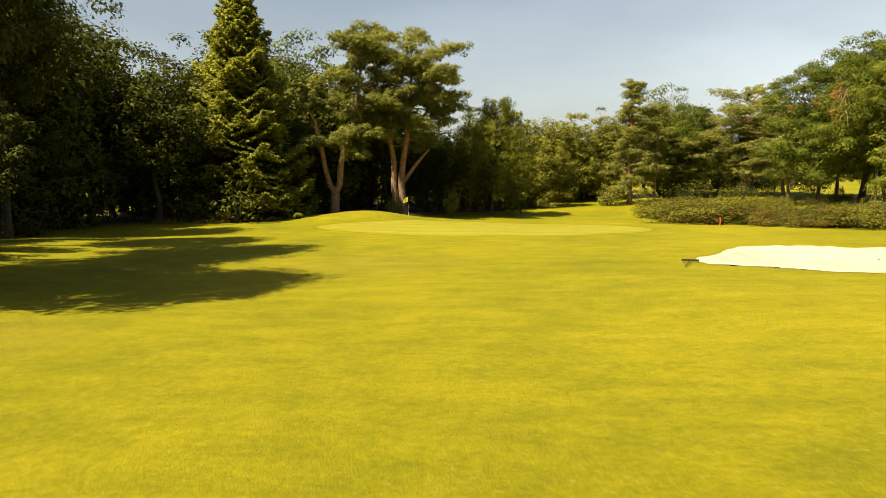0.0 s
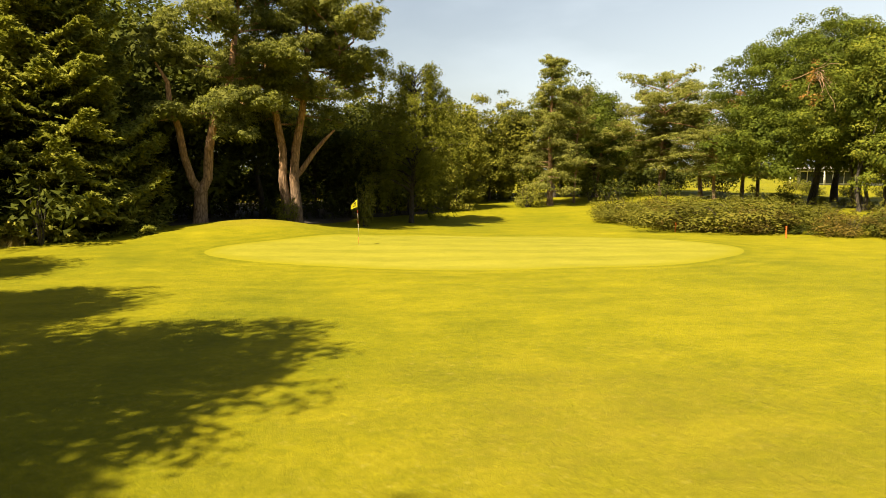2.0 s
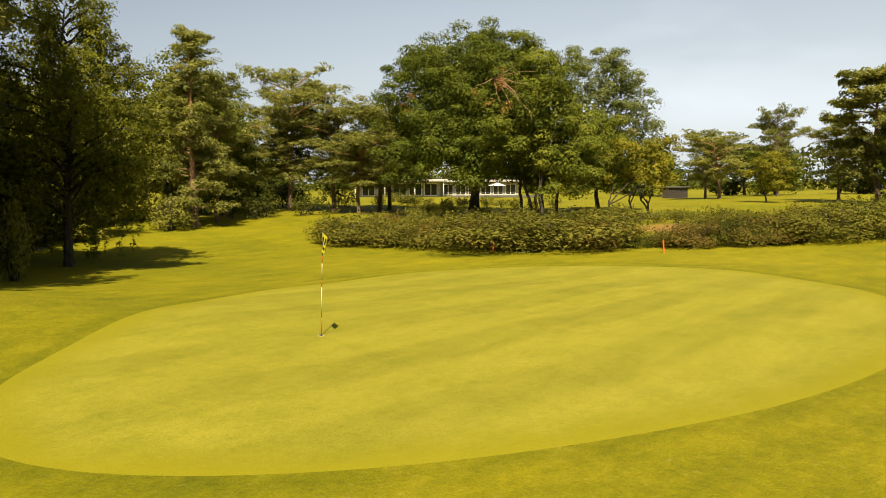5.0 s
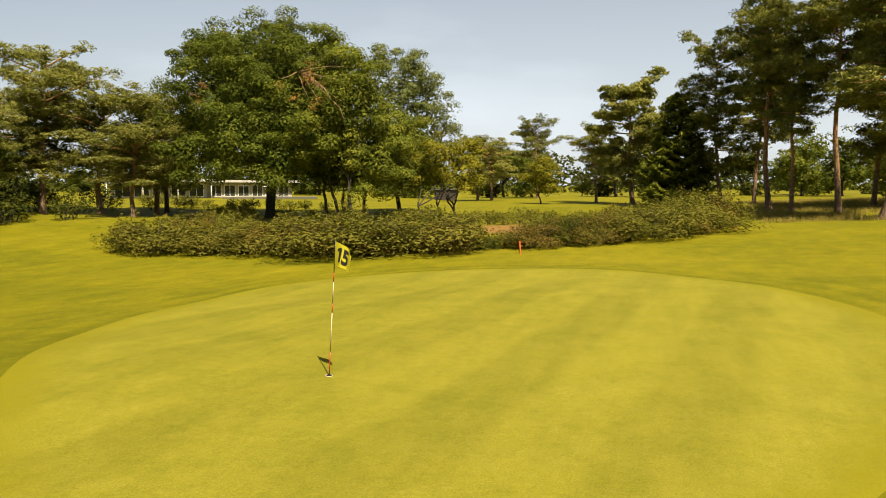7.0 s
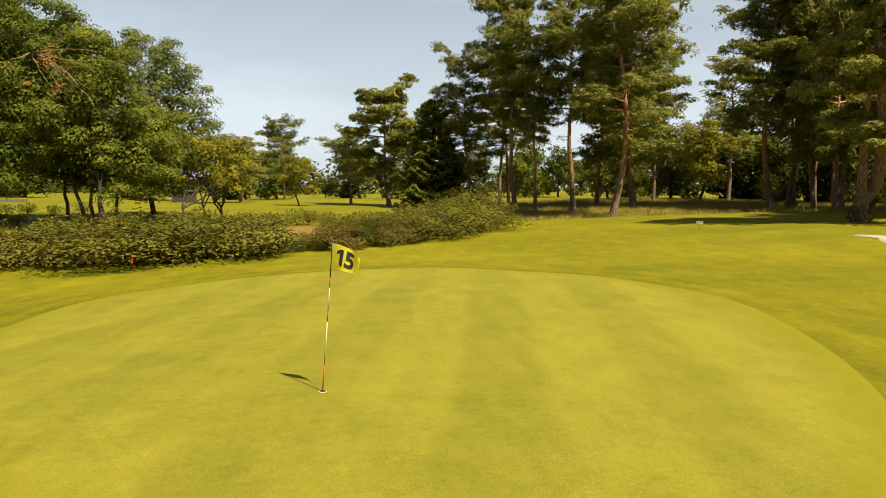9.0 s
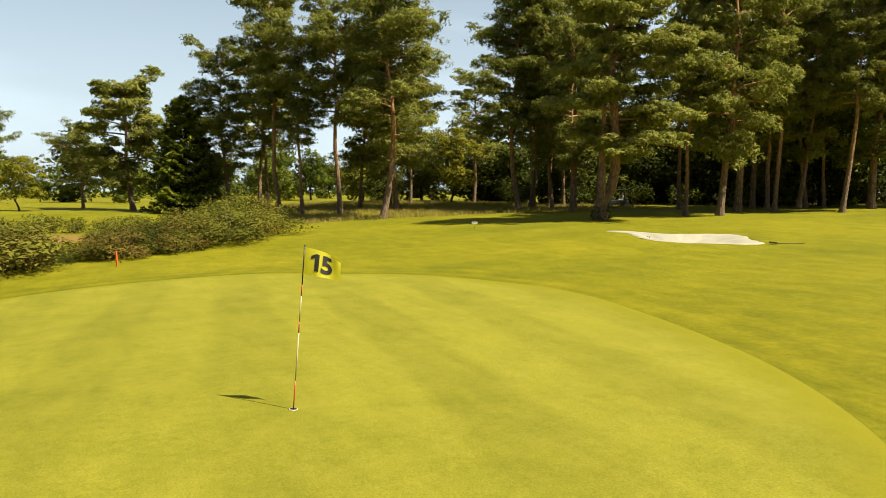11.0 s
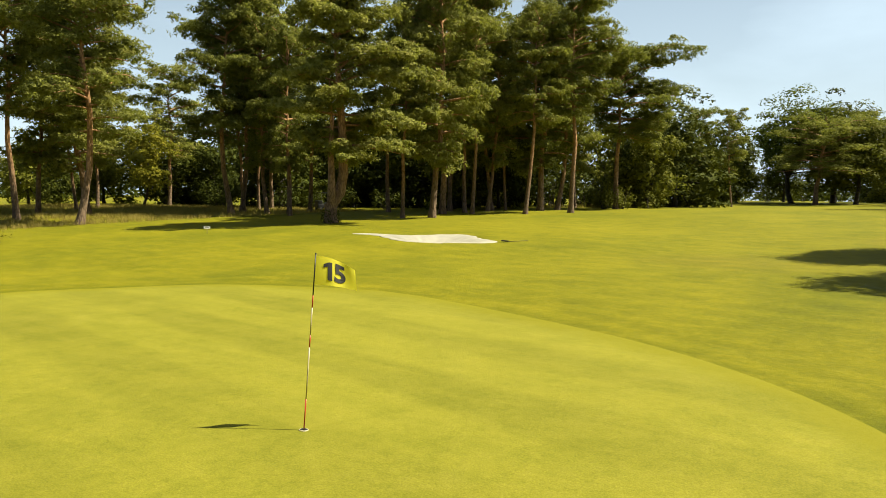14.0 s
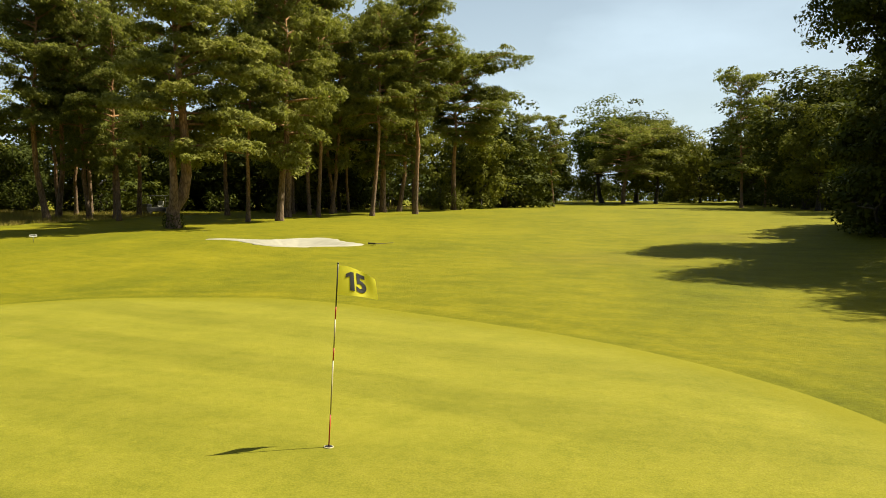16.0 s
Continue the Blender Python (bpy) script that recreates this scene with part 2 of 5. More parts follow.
def bark_material(name, low, high, furrow, change=None):
    """change: heights between which the lower bark gives way to the upper one."""
    m, nt, p, out = node_material(name)
    obj = nt.nodes.new("ShaderNodeTexCoord").outputs["Object"]
    mp = nt.nodes.new("ShaderNodeMapping")
    mp.inputs["Scale"].default_value = (7, 7, 1.6)
    nt.links.new(obj, mp.inputs["Vector"])
    plates = nt.nodes.new("ShaderNodeTexVoronoi")
    plates.feature = "DISTANCE_TO_EDGE"
    plates.inputs["Scale"].default_value = 1.0
    nt.links.new(mp.outputs["Vector"], plates.inputs["Vector"])
    grain = noise_fac(nt, 5.0, 6, obj)
    col = ramp(nt, grain, [(0.3, tuple(c * 0.6 for c in low)), (0.7, low)])
    if change:
        sep = nt.nodes.new("ShaderNodeSeparateXYZ")
        nt.links.new(obj, sep.inputs[0])
        z = math_node(nt, "MULTIPLY_ADD", noise_fac(nt, 0.8, 3, obj), 2.0, sep.outputs["Z"])
        mr = nt.nodes.new("ShaderNodeMapRange")
        mr.inputs["From Min"].default_value, mr.inputs["From Max"].default_value = change[0] + 1, change[1] + 1
        nt.links.new(z, mr.inputs["Value"])
        col = mixed(nt, mr.outputs["Result"], col, ramp(nt, grain, [(0.3, tuple(c * 0.65 for c in high)), (0.7, high)]))
    edge = ramp(nt, plates.outputs["Distance"], [(0.0, furrow), (0.18, (1, 1, 1))])
    nt.links.new(mixed(nt, 0.8, col, edge, "MULTIPLY"), p.inputs["Base Color"])
    p.inputs["Roughness"].default_value = 0.9
    bump(nt, p, math_node(nt, "MULTIPLY_ADD", plates.outputs["Distance"], 2.0, grain), 0.7, 0.05)
    return m


def plain(name, color, rough=0.6, metal=0.0, vary=0.12, scale=6.0):
    m, nt, p, out = node_material(name)
    n = noise_fac(nt, scale, 5)
    col = ramp(nt, n, [(0.3, tuple(c * (1 - vary) for c in color)), (0.7, tuple(min(1, c * (1 + vary)) for c in color))])
    nt.links.new(col, p.inputs["Base Color"])
    p.inputs["Roughness"].default_value, p.inputs["Metallic"].default_value = rough, metal
    bump(nt, p, noise_fac(nt, scale * 12, 3), 0.15, 0.01)
    return m


M_ROUGH = grass_material("rough_grass", (0.210, 0.184, 0.008), (0.161, 0.149, 0.004), (0.110, 0.112, 0.003))
M_COLLAR = grass_material("collar_grass", (0.210, 0.184, 0.008), (0.161, 0.149, 0.004), (0.110, 0.112, 0.003), rings=True)
M_GREEN = grass_material("green_grass", (0.232, 0.210, 0.026), (0.199, 0.186, 0.018), (0.152, 0.151, 0.012), stripes=(1.35, 8.0, 0.31), patches=False)
# near-black brown: the shade under the north-west trees, put into a ground colour
M_SHADE_SHEET = plain("wood_shade", (0.030, 0.022, 0.014), 0.95, 0, 0.4, 2.5)
M_SAND = plain("bunker_sand", (0.288, 0.266, 0.206), 0.95, 0, 0.10, 1.2)
M_OAK = foliage("oak_leaves", (0.034, 0.053, 0.008), (0.088, 0.112, 0.014), (0.178, 0.176, 0.022), 0.24)
# evergreens, ivy and bramble; on the dusk and deep trees it paints in shade
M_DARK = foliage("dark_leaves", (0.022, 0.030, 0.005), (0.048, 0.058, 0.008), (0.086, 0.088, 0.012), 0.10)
M_LIGHT = foliage("light_leaves", (0.110, 0.115, 0.012), (0.200, 0.180, 0.018), (0.26, 0.21, 0.022), 0.34)
M_BIRCH = foliage("birch_leaves", (0.062, 0.072, 0.010), (0.130, 0.132, 0.018), (0.205, 0.180, 0.028), 0.22)
M_POPLAR = foliage("poplar_leaves", (0.050, 0.066, 0.018), (0.125, 0.148, 0.042), (0.190, 0.200, 0.060), 0.22)
M_PINE = foliage("pine_needles", (0.066, 0.079, 0.019), (0.192, 0.196, 0.048), (0.320, 0.288, 0.078), 0.48)
M_SPRUCE = foliage("spruce_needles", (0.075, 0.090, 0.014), (0.200, 0.208, 0.032), (0.33, 0.30, 0.05), 0.36)
M_HEDGE = foliage("hedge_leaves", (0.048, 0.052, 0.008), (0.112, 0.107, 0.015), (0.170, 0.140, 0.026), 0.18)
M_HEDGE_B = foliage("willow_leaves", (0.064, 0.072, 0.011), (0.134, 0.134, 0.020), (0.190, 0.172, 0.034), 0.20)
M_WEEP = foliage("weeping_birch_leaves", (0.060, 0.070, 0.010), (0.160, 0.164, 0.022), (0.27, 0.245, 0.036), 0.45)
M_RUSSET = foliage("russet_leaves", (0.048, 0.040, 0.008), (0.112, 0.082, 0.016), (0.185, 0.115, 0.028), 0.18)
M_WITHERED = foliage("withered_leaves", (0.16, 0.075, 0.02), (0.27, 0.13, 0.035), (0.36, 0.20, 0.06), 0.25)
M_CYPRESS = foliage("cypress_sprays", (0.052, 0.074, 0.010), (0.135, 0.160, 0.018), (0.21, 0.215, 0.028), 0.24)
M_STRAW = foliage("dry_grass", (0.17, 0.13, 0.035), (0.28, 0.22, 0.06), (0.37, 0.29, 0.085), 0.3, 0.8)
M_PINEBARK = bark_material("pine_bark", (0.225, 0.150, 0.092), (0.50, 0.27, 0.115), (0.35, 0.3, 0.27), (2.0, 7.0))
M_BARK = bark_material("oak_bark", (0.062, 0.050, 0.036), (0.062, 0.05, 0.036), (0.35, 0.33, 0.3))
M_DEADWOOD = bark_material("dead_wood", (0.34, 0.22, 0.11), (0.34, 0.22, 0.11), (0.6, 0.55, 0.5))

# ---- mesh helpers ----


def mesh_np(name, verts, faces, smooth=False):
    """verts: places, or places and normals side by side."""
    me = bpy.data.meshes.new(name)
    n, k = faces.shape
    normals, verts = (verts[:, 3:], verts[:, :3]) if verts.shape[1] == 6 else (None, verts)
    smooth = smooth or normals is not None
    me.vertices.add(len(verts))
    me.vertices.foreach_set("co", np.ascontiguousarray(verts, np.float32).ravel())
    me.loops.add(n * k)
    me.loops.foreach_set("vertex_index", np.ascontiguousarray(faces, np.int32).ravel())
    me.polygons.add(n)
    me.polygons.foreach_set("loop_start", np.arange(n, dtype=np.int32) * k)
    if smooth:
        me.polygons.foreach_set("use_smooth", np.ones(n, bool))
    me.update(calc_edges=True)
    if normals is not None:
        me.normals_split_custom_set_from_vertices(np.ascontiguousarray(normals, np.float32))
    return me


def thing(name, mesh, material, m=None, **tags):
    ob = new(name, mesh)
    if mesh is not None and material is not None and not mesh.materials:
        mesh.materials.append(material)
    if m is not None:
        ob.matrix_basis = m
    return tagged(ob, **tags)


def part(name, mesh, material, parent, label=""):
    """One mesh object under a thing or under a part; mesh may be a bmesh."""
    if isinstance(mesh, bmesh.types.BMesh):
        me = bpy.data.meshes.new(name)
        mesh.to_mesh(me)
        mesh.free()
        mesh = me
    if not mesh.materials:
        mesh.materials.append(material)
    ob = new(name, mesh)
    ob.parent = parent
    return tagged(ob, label=label)


def box_bm(sx, sy, sz, at=(0, 0, 0), bevel=0.0, turn=(0, 0, 0)):
    bm = bmesh.new()
    bmesh.ops.create_cube(bm, size=1, matrix=pose(*at, *turn) @ Matrix.Diagonal((sx, sy, sz, 1)))
    if bevel:
        bmesh.ops.bevel(bm, geom=bm.edges[:], offset=bevel, segments=2, affect="EDGES", profile=0.6)
    return bm


def cyl_bm(r1, r2, h, at=(0, 0, 0), turn=(0, 0, 0), segs=12):
    bm = bmesh.new()
    bmesh.ops.create_cone(bm, cap_ends=True, segments=segs, radius1=r1, radius2=r2, depth=h, matrix=pose(*at, *turn))
    for f in bm.faces:
        f.smooth = len(f.verts) == 4
    return bm


def tubes(paths, sides=7):
    """Tapered tubes along paths of (points, radii), as one set of verts and quads."""
    V, F, base = [], [], 0
    ang = np.linspace(0, 2 * np.pi, sides, endpoint=False)
    for pts, rad in paths:
        pts, rad = np.asarray(pts, float), np.asarray(rad, float)
        d = np.gradient(pts, axis=0)
        d /= np.linalg.norm(d, axis=1)[:, None] + 1e-9
        ref = np.array([1.0, 0, 0]) if abs(d[0][0]) < 0.8 else np.array([0, 1.0, 0])
        u = np.cross(d, ref)
        u /= np.linalg.norm(u, axis=1)[:, None] + 1e-9
        v = np.cross(d, u)
        ring = (u[:, None] * np.cos(ang)[None, :, None] + v[:, None] * np.sin(ang)[None, :, None]) * rad[:, None, None]
        V.append((pts[:, None] + ring).reshape(-1, 3))
        n = len(pts)
        i, j = np.meshgrid(np.arange(n - 1), np.arange(sides), indexing="ij")
        a = base + i * sides + j
        b = base + i * sides + (j + 1) % sides
        F.append(np.stack([a, b, b + sides, a + sides], -1).reshape(-1, 4))
        base += n * sides
    return np.concatenate(V), np.concatenate(F)


def bent(a, b, n, wobble, rng, sag=0.0):
    a, b = np.asarray(a, float), np.asarray(b, float)
    t = np.linspace(0, 1, n)[:, None]
    p = a + (b - a) * t
    off = np.cumsum(rng.normal(0, wobble, (n, 3)), 0) * np.sin(t * np.pi) ** 0.5
    off[:, 2] *= 0.3
    p += off
    p[:, 2] -= sag * np.sin(t[:, 0] * np.pi)
    return p


def leaves(centers, radii, per, length, width, rng, up=0.3, droop=0.0, shell=0.62, along=None, loose=0.34, under=0.3, tri=False, face=None):
    """Small leaves scattered through ellipsoid clumps: diamonds folded a little along the rib, or plain pointed blades (tri).
    They are shaded as the rounded mass that they make up; face gives each clump's own outward way instead."""
    c = np.repeat(np.asarray(centers, float), per, 0)
    r = np.repeat(np.asarray(radii, float), per, 0)
    n = len(c)
    d = rng.normal(size=(n, 3))
    d /= np.linalg.norm(d, axis=1)[:, None]
    flip = (d[:, 2] < -0.25) & (rng.random(n) > under)
    d[flip, 2] *= -1
    rad = shell + (1.12 - shell) * rng.random(n) ** 0.8
    p = c + d * r * rad[:, None]
    nrm = d + rng.normal(0, loose, (n, 3))
    nrm[:, 2] += up
    nrm /= np.linalg.norm(nrm, axis=1)[:, None]
    t = rng.normal(size=(n, 3)) if along is None else np.repeat(along, per, 0) + rng.normal(0, 0.55, (n, 3))
    t[:, 2] -= droop
    t -= nrm * (t * nrm).sum(1)[:, None]
    t /= np.linalg.norm(t, axis=1)[:, None] + 1e-9
    b = np.cross(nrm, t)
    s = (0.65 + 0.7 * rng.random(n))[:, None]
    L, W = length * s, width * s
    turned = d + (0, 0, 0.35 * up) if face is None else np.repeat(np.asarray(face, float), per, 0)
    turned = turned + rng.normal(0, 0.30, (n, 3))
    turned /= np.linalg.norm(turned, axis=1)[:, None] + 1e-9
    turned += 0.75 * nrm
    turned /= np.linalg.norm(turned, axis=1)[:, None] + 1e-9
    if tri:
        k, V = 3, np.stack([p - t * L * 0.3 + b * W * 0.5, p - t * L * 0.5 - b * W * 0.5, p + t * L * 0.55], 1)
    else:
        fold = nrm * W * 0.35
        k, V = 4, np.stack([p - b * W * 0.5 + fold, p + t * L * 0.5, p + b * W * 0.5 + fold, p - t * L * 0.5], 1)
    V = np.concatenate([V.reshape(-1, 3), np.repeat(turned, k, 0)], 1)
    return V, np.arange(n * k).reshape(-1, k)


# ---- the lie of the land ----
def bell(x, y, cx, cy, sx, sy):
    return np.exp(-0.5 * (((x - cx) / sx) ** 2 + ((y - cy) / sy) ** 2))


def rise(a, b, x):
    t = np.clip((x - a) / (b - a), 0, 1)
    return t * t * (3 - 2 * t)


def ground_z(x, y):
    """Height of the turf: it falls from the south to a hollow at the hedge, with a mound beside the green."""
    x, y = np.asarray(x, float), np.asarray(y, float)
    z = 2.2 * (1 - np.exp(-np.maximum(0, -y - 8) / 40)) * (1 - 0.6 * bell(x, y, 1, -26, 11, 17))
    z = z + 0.6 * rise(45, 70, x) * rise(-45, -20, -np.abs(y + 5))
    z = z - 0.9 * bell(x, y, 15, 20, 14, 14) + 0.17 * bell(x, y, 0, -1, 9, 8)
    z = z + 0.75 * bell(x, y, -5.5, 10, 3.5, 4) + 0.5 * rise(35, 60, y)
    z = z + 0.9 * rise(-90, -170, y) + 0.15 * bell(x, y, 17.4, -20.2, 3.0, 1.1) + 0.14 * bell(x, y, 20.6, -21.6, 2.0, 1.0) - 0.14 * bell(x, y, 17.5, -27.2, 3.5, 2.6)
    return z + 0.04 * np.sin(x * 0.31 + 1.3) * np.sin(y * 0.27) + 0.02 * np.sin(x * 0.9 + y * 0.5)


BUNKER = (17.9, -24.2)


def bunker_r(a):
    """A body that widens to the south, with a thin tongue to the east, a blunt one to the west and a shoulder to the north."""
    def lobe(deg, wide):
        d = (a - radians(deg) + math.pi) % (2 * math.pi) - math.pi
        return np.exp(-(d / radians(wide)) ** 2)
    return 2.75 + 1.15 * lobe(189, 26) + 0.7 * lobe(114, 26) + 2.3 * lobe(12, 16) + 1.35 * lobe(284, 32)


def green_edge(a, grow=0.0):
    """Egg-shaped: flat on the north-west, full on the north-east."""
    def lobe(deg, wide):
        d = (a - radians(deg) + math.pi) % (2 * math.pi) - math.pi
        return np.exp(-(d / radians(wide)) ** 2)
    k = 1.0 - 0.11 * lobe(146, 32) + 0.07 * lobe(60, 24) - 0.07 * lobe(-38, 28) - 0.04 * lobe(5, 18) + 0.015 * lobe(-125, 30)
    u = k * np.cos(a)
    return 5.4 + 12.1 * u + grow * np.cos(a), -0.8 + (8.4 + 1.6 * u) * k * np.sin(a) + grow * np.sin(a)


def rim_of(x, y):
    """Signed distance to the green's edge, positive outside."""
    ex, ey = green_edge(np.linspace(0, 2 * np.pi, 500, endpoint=False))
    d = np.sqrt(((x[:, None] - ex) ** 2 + (y[:, None] - ey) ** 2).min(1))
    inside = np.hypot(x - 5.4, y + 0.8) < np.interp(np.arctan2(y + 0.8, x - 5.4), np.sort(np.arctan2(ey + 0.8, ex - 5.4)), np.hypot(ex - 5.4, ey + 0.8)[np.argsort(np.arctan2(ey + 0.8, ex - 5.4))], period=2 * np.pi)
    return np.where(inside, -d, d)


def axis(lo, hi, step, far):
    core = np.arange(lo, hi + step, step)
    out, d, grow = [], hi + step, step
    while d < far:
        grow *= 1.16
        d += grow
        out.append(d)
    low, d, grow = [], lo - step, step
    while d > -far:
        grow *= 1.16
        d -= grow
        low.append(d)
    return np.concatenate([low[::-1], core, out])


gx, gy = np.meshgrid(axis(-26, 34, 0.6, 2600), axis(-58, 28, 0.6, 2600), indexing="ij")
gz = ground_z(gx, gy)
bd = np.hypot(gx - BUNKER[0], gy - BUNKER[1]) - bunker_r(np.arctan2(gy - BUNKER[1], gx - BUNKER[0]))
gz -= 0.7 * rise(0.08, 0.9, -bd)
nx, ny = gx.shape
i, j = np.meshgrid(np.arange(nx - 1), np.arange(ny - 1), indexing="ij")
k = i * ny + j
thing("ground", mesh_np("ground", np.stack([gx, gy, gz], -1).reshape(-1, 3), np.stack([k, k + ny, k + ny + 1, k + 1], -1).reshape(-1, 4), True),
      M_ROUGH, label="mown yellow-green rough grass rolling to the far trees", category="ground", kind="structure")


def disc(name, edge, height, material, rings, segs, inner=0.0, **tags):
    """A sheet of turf or sand within a closed outline, laid on the land. edge(a) gives the outline; height(x, y, s) its level, s = 0 at the middle, 1 at the rim."""
    a = np.linspace(0, 2 * np.pi, segs, endpoint=False)
    s = np.linspace(inner, 1, rings) ** 0.8
    ex, ey = edge(a)
    cx, cy = ex.mean(), ey.mean()
    X = cx + (ex - cx)[None] * s[:, None]
    Y = cy + (ey - cy)[None] * s[:, None]
    Z = height(X, Y, np.repeat(s[:, None], segs, 1))
    p, q = np.meshgrid(np.arange(rings - 1), np.arange(segs), indexing="ij")
    a0, b0 = p * segs + q, p * segs + (q + 1) % segs
    F = np.stack([a0, a0 + segs, b0 + segs, b0], -1).reshape(-1, 4)
    return thing(name, mesh_np(name, np.stack([X, Y, Z], -1).reshape(-1, 3), F, True), material, **tags)


collar = disc("green_collar", lambda a: green_edge(a, 3.6), lambda x, y, s: ground_z(x, y) + 0.014 - 0.03 * rise(0.985, 1.0, s), M_COLLAR, 90, 200,
     label="closely mown grass collar around the putting green", category="grass", kind="structure")
green = disc("putting_green", green_edge, lambda x, y, s: ground_z(x, y) + 0.028 - 0.02 * rise(0.98, 1.0, s), M_GREEN, 60, 160,
     label="smooth pale green putting green with mowing stripes", category="putting green", kind="structure")
for turf in (collar, green):
    co = np.empty(len(turf.data.vertices) * 3, np.float32)
    turf.data.vertices.foreach_get("co", co)
    turf.data.attributes.new("rim", "FLOAT", "POINT").data.foreach_set("value", rim_of(co[0::3].astype(float), co[1::3].astype(float)).astype(np.float32))


def bunker_edge(a):
    r = bunker_r(a) + 0.06 * np.sin(17 * a) + 0.05 * np.sin(29 * a + 1)
    return BUNKER[0] + r * np.cos(a), BUNKER[1] + r * np.sin(a)


def sand_z(x, y, s):
    return ground_z(x, y) + 0.04 - 0.3 * rise(0.1, 0.6, 1 - s) - 0.05 * rise(0.97, 1.0, s) + 0.02 * np.sin(x * 2.3) * np.sin(y * 1.9) * (1 - s)


disc("bunker", bunker_edge, sand_z, M_SAND, 26, 120, label="pale raked sand bunker sunk in the turf", category="bunker", kind="structure")
disc("far_bunker", lambda a: (112 + 9 * np.cos(a), -9 + 3.2 * np.sin(a) + 0.8 * np.sin(2 * a)), lambda x, y, s: ground_z(x, y) + 0.35 - 0.3 * s ** 2, M_SAND, 8, 40,
     label="distant pale sand bunker beyond the pines", category="bunker", kind="structure")
# added dark sheet: paints the wood's shade over the lit grass behind the trunks
disc("shade_sheet", lambda a: (-12 + 0.72 * 32 * np.cos(a) + 0.69 * (11.5 + np.sin(9 * a)) * np.sin(a), 26 + 0.69 * 32 * np.cos(a) - 0.72 * (11.5 + np.sin(9 * a)) * np.sin(a)), lambda x, y, s: ground_z(x, y) + 0.05 - 0.06 * rise(0.9, 1.0, s), M_SHADE_SHEET, 30, 90,
     label="dark brown sheet standing for the shade on the ground under the trees", category="ground", kind="structure")

# ---- trees ----
def tree_root(x, y, name, label, category="tree", group=""):
    root = new(name)
    root.empty_display_size = 0.5
    root.matrix_basis = pose(x, y, float(ground_z(x, y)) - 0.05)
    return tagged(root, label=label, category=category, group=group)


def trunk_rings(base_r, top_r, pts):
    t = np.linspace(0, 1, len(pts))
    r = base_r + (top_r - base_r) * t
    r[0] *= 1.55
    if len(r) > 3:
        r[1] *= 1.12
    return r


def stem(height, lean, n, wobble, rng):
    p = bent((0, 0, -0.25), (lean[0], lean[1], height), n, wobble, rng)
    p[1] = p[0] + (p[2] - p[0]) * 0.25
    return p


def pine_crown(stems, rng, first, reach, limbs, puffs, per, needle=0.2, puff=0.42, taper=0.1, flat=0.55):
    """Uneven limbs, long and short, sagging low down and rising near the top; each carries flat pads of needle tufts. stems: lists of points. Gives limb tubes and needle leaves."""
    paths, cen, rad, core, cored = [], [], [], [], []

    def pad(q, w, lean):
        n = max(3, int(puffs * w * w * (0.7 + 0.6 * rng.random())))
        a, d = rng.random(n) * 2 * np.pi, np.sqrt(rng.random(n))
        p = np.stack([np.cos(a) * d * w, np.sin(a) * d * w * 0.85, (0.5 * flat) * w * (1 - d * d) + rng.normal(0, 0.11, n) + lean * np.cos(a) * d * w], -1)
        cen.extend(q + p)
        r = puff * (0.6 + 0.7 * rng.random(n))
        rad.extend(np.stack([r, r, r * flat], -1))
        core.append(q + (0, 0, 0.02 * w))
        cored.append((w * 0.55, w * 0.45, 0.10))

    for pts in stems:
        top = pts[-1][2]
        count = max(3, limbs // len(stems))
        for b in range(count):
            f = first + (1 - first) * ((b + rng.random()) / count) ** 0.9
            z = top * f
            k = np.searchsorted(pts[:, 2], z)
            k = min(max(k, 1), len(pts) - 1)
            a = pts[k - 1] + (pts[k] - pts[k - 1]) * ((z - pts[k - 1][2]) / max(1e-6, pts[k][2] - pts[k - 1][2]))
            g = (f - first) / (1 - first)
            ln = reach * (0.34 + 0.66 * math.sin(math.pi * (0.22 + 0.50 * g))) * (1 - taper * g) * (0.42 + 0.80 * rng.random() if taper < 0.5 else 0.7 + 0.4 * rng.random())
            ang = b * 2.399 + rng.normal(0, 0.7)
            lift = ln * (-0.20 + 0.68 * g) * (0.5 + rng.random())
            e = a + np.array([math.cos(ang) * ln, math.sin(ang) * ln, lift])
            p = bent(a, e, 5, ln * 0.06, rng, sag=-0.06 * ln)
            paths.append((p, np.linspace(0.03 + ln * 0.016, 0.014, 5)))
            side = np.array([-math.sin(ang), math.cos(ang), 0])
            count_pads = 1 + int(ln / 1.1 + rng.random())
            for c in range(count_pads):
                s = min(1.0, 0.40 + 0.65 * (c + rng.random() * 0.8) / count_pads)
                q = p[0] + (p[-1] - p[0]) * s + side * rng.normal(0, 0.22 * ln * s) + (0, 0, 0.05 * ln + rng.normal(0, 0.2))
                pad(q, (0.55 + 0.15 * ln) * (0.7 + 0.6 * rng.random()), rng.normal(0, 0.15))
        for _ in range(4):
            pad(pts[-1] + rng.normal(0, 0.7 - 0.6 * max(0, taper), 3) * (1, 1, 0.7) - (0, 0, 0.3), (0.5 + 0.4 * rng.random()) * (1 - 0.5 * max(0, taper)), rng.normal(0, 0.2))
    V, F = leaves(cen, rad, per, needle * 1.2, needle * 0.46, rng, up=0.55, shell=0.6, loose=0.42, under=0.5, tri=True)
    V2, F2 = leaves(core, cored, 5, 0.45, 0.38, rng, up=0.8, shell=0.1, loose=0.4, tri=True)
    return paths, np.concatenate([V, V2]), np.concatenate([F, F2 + len(V)])


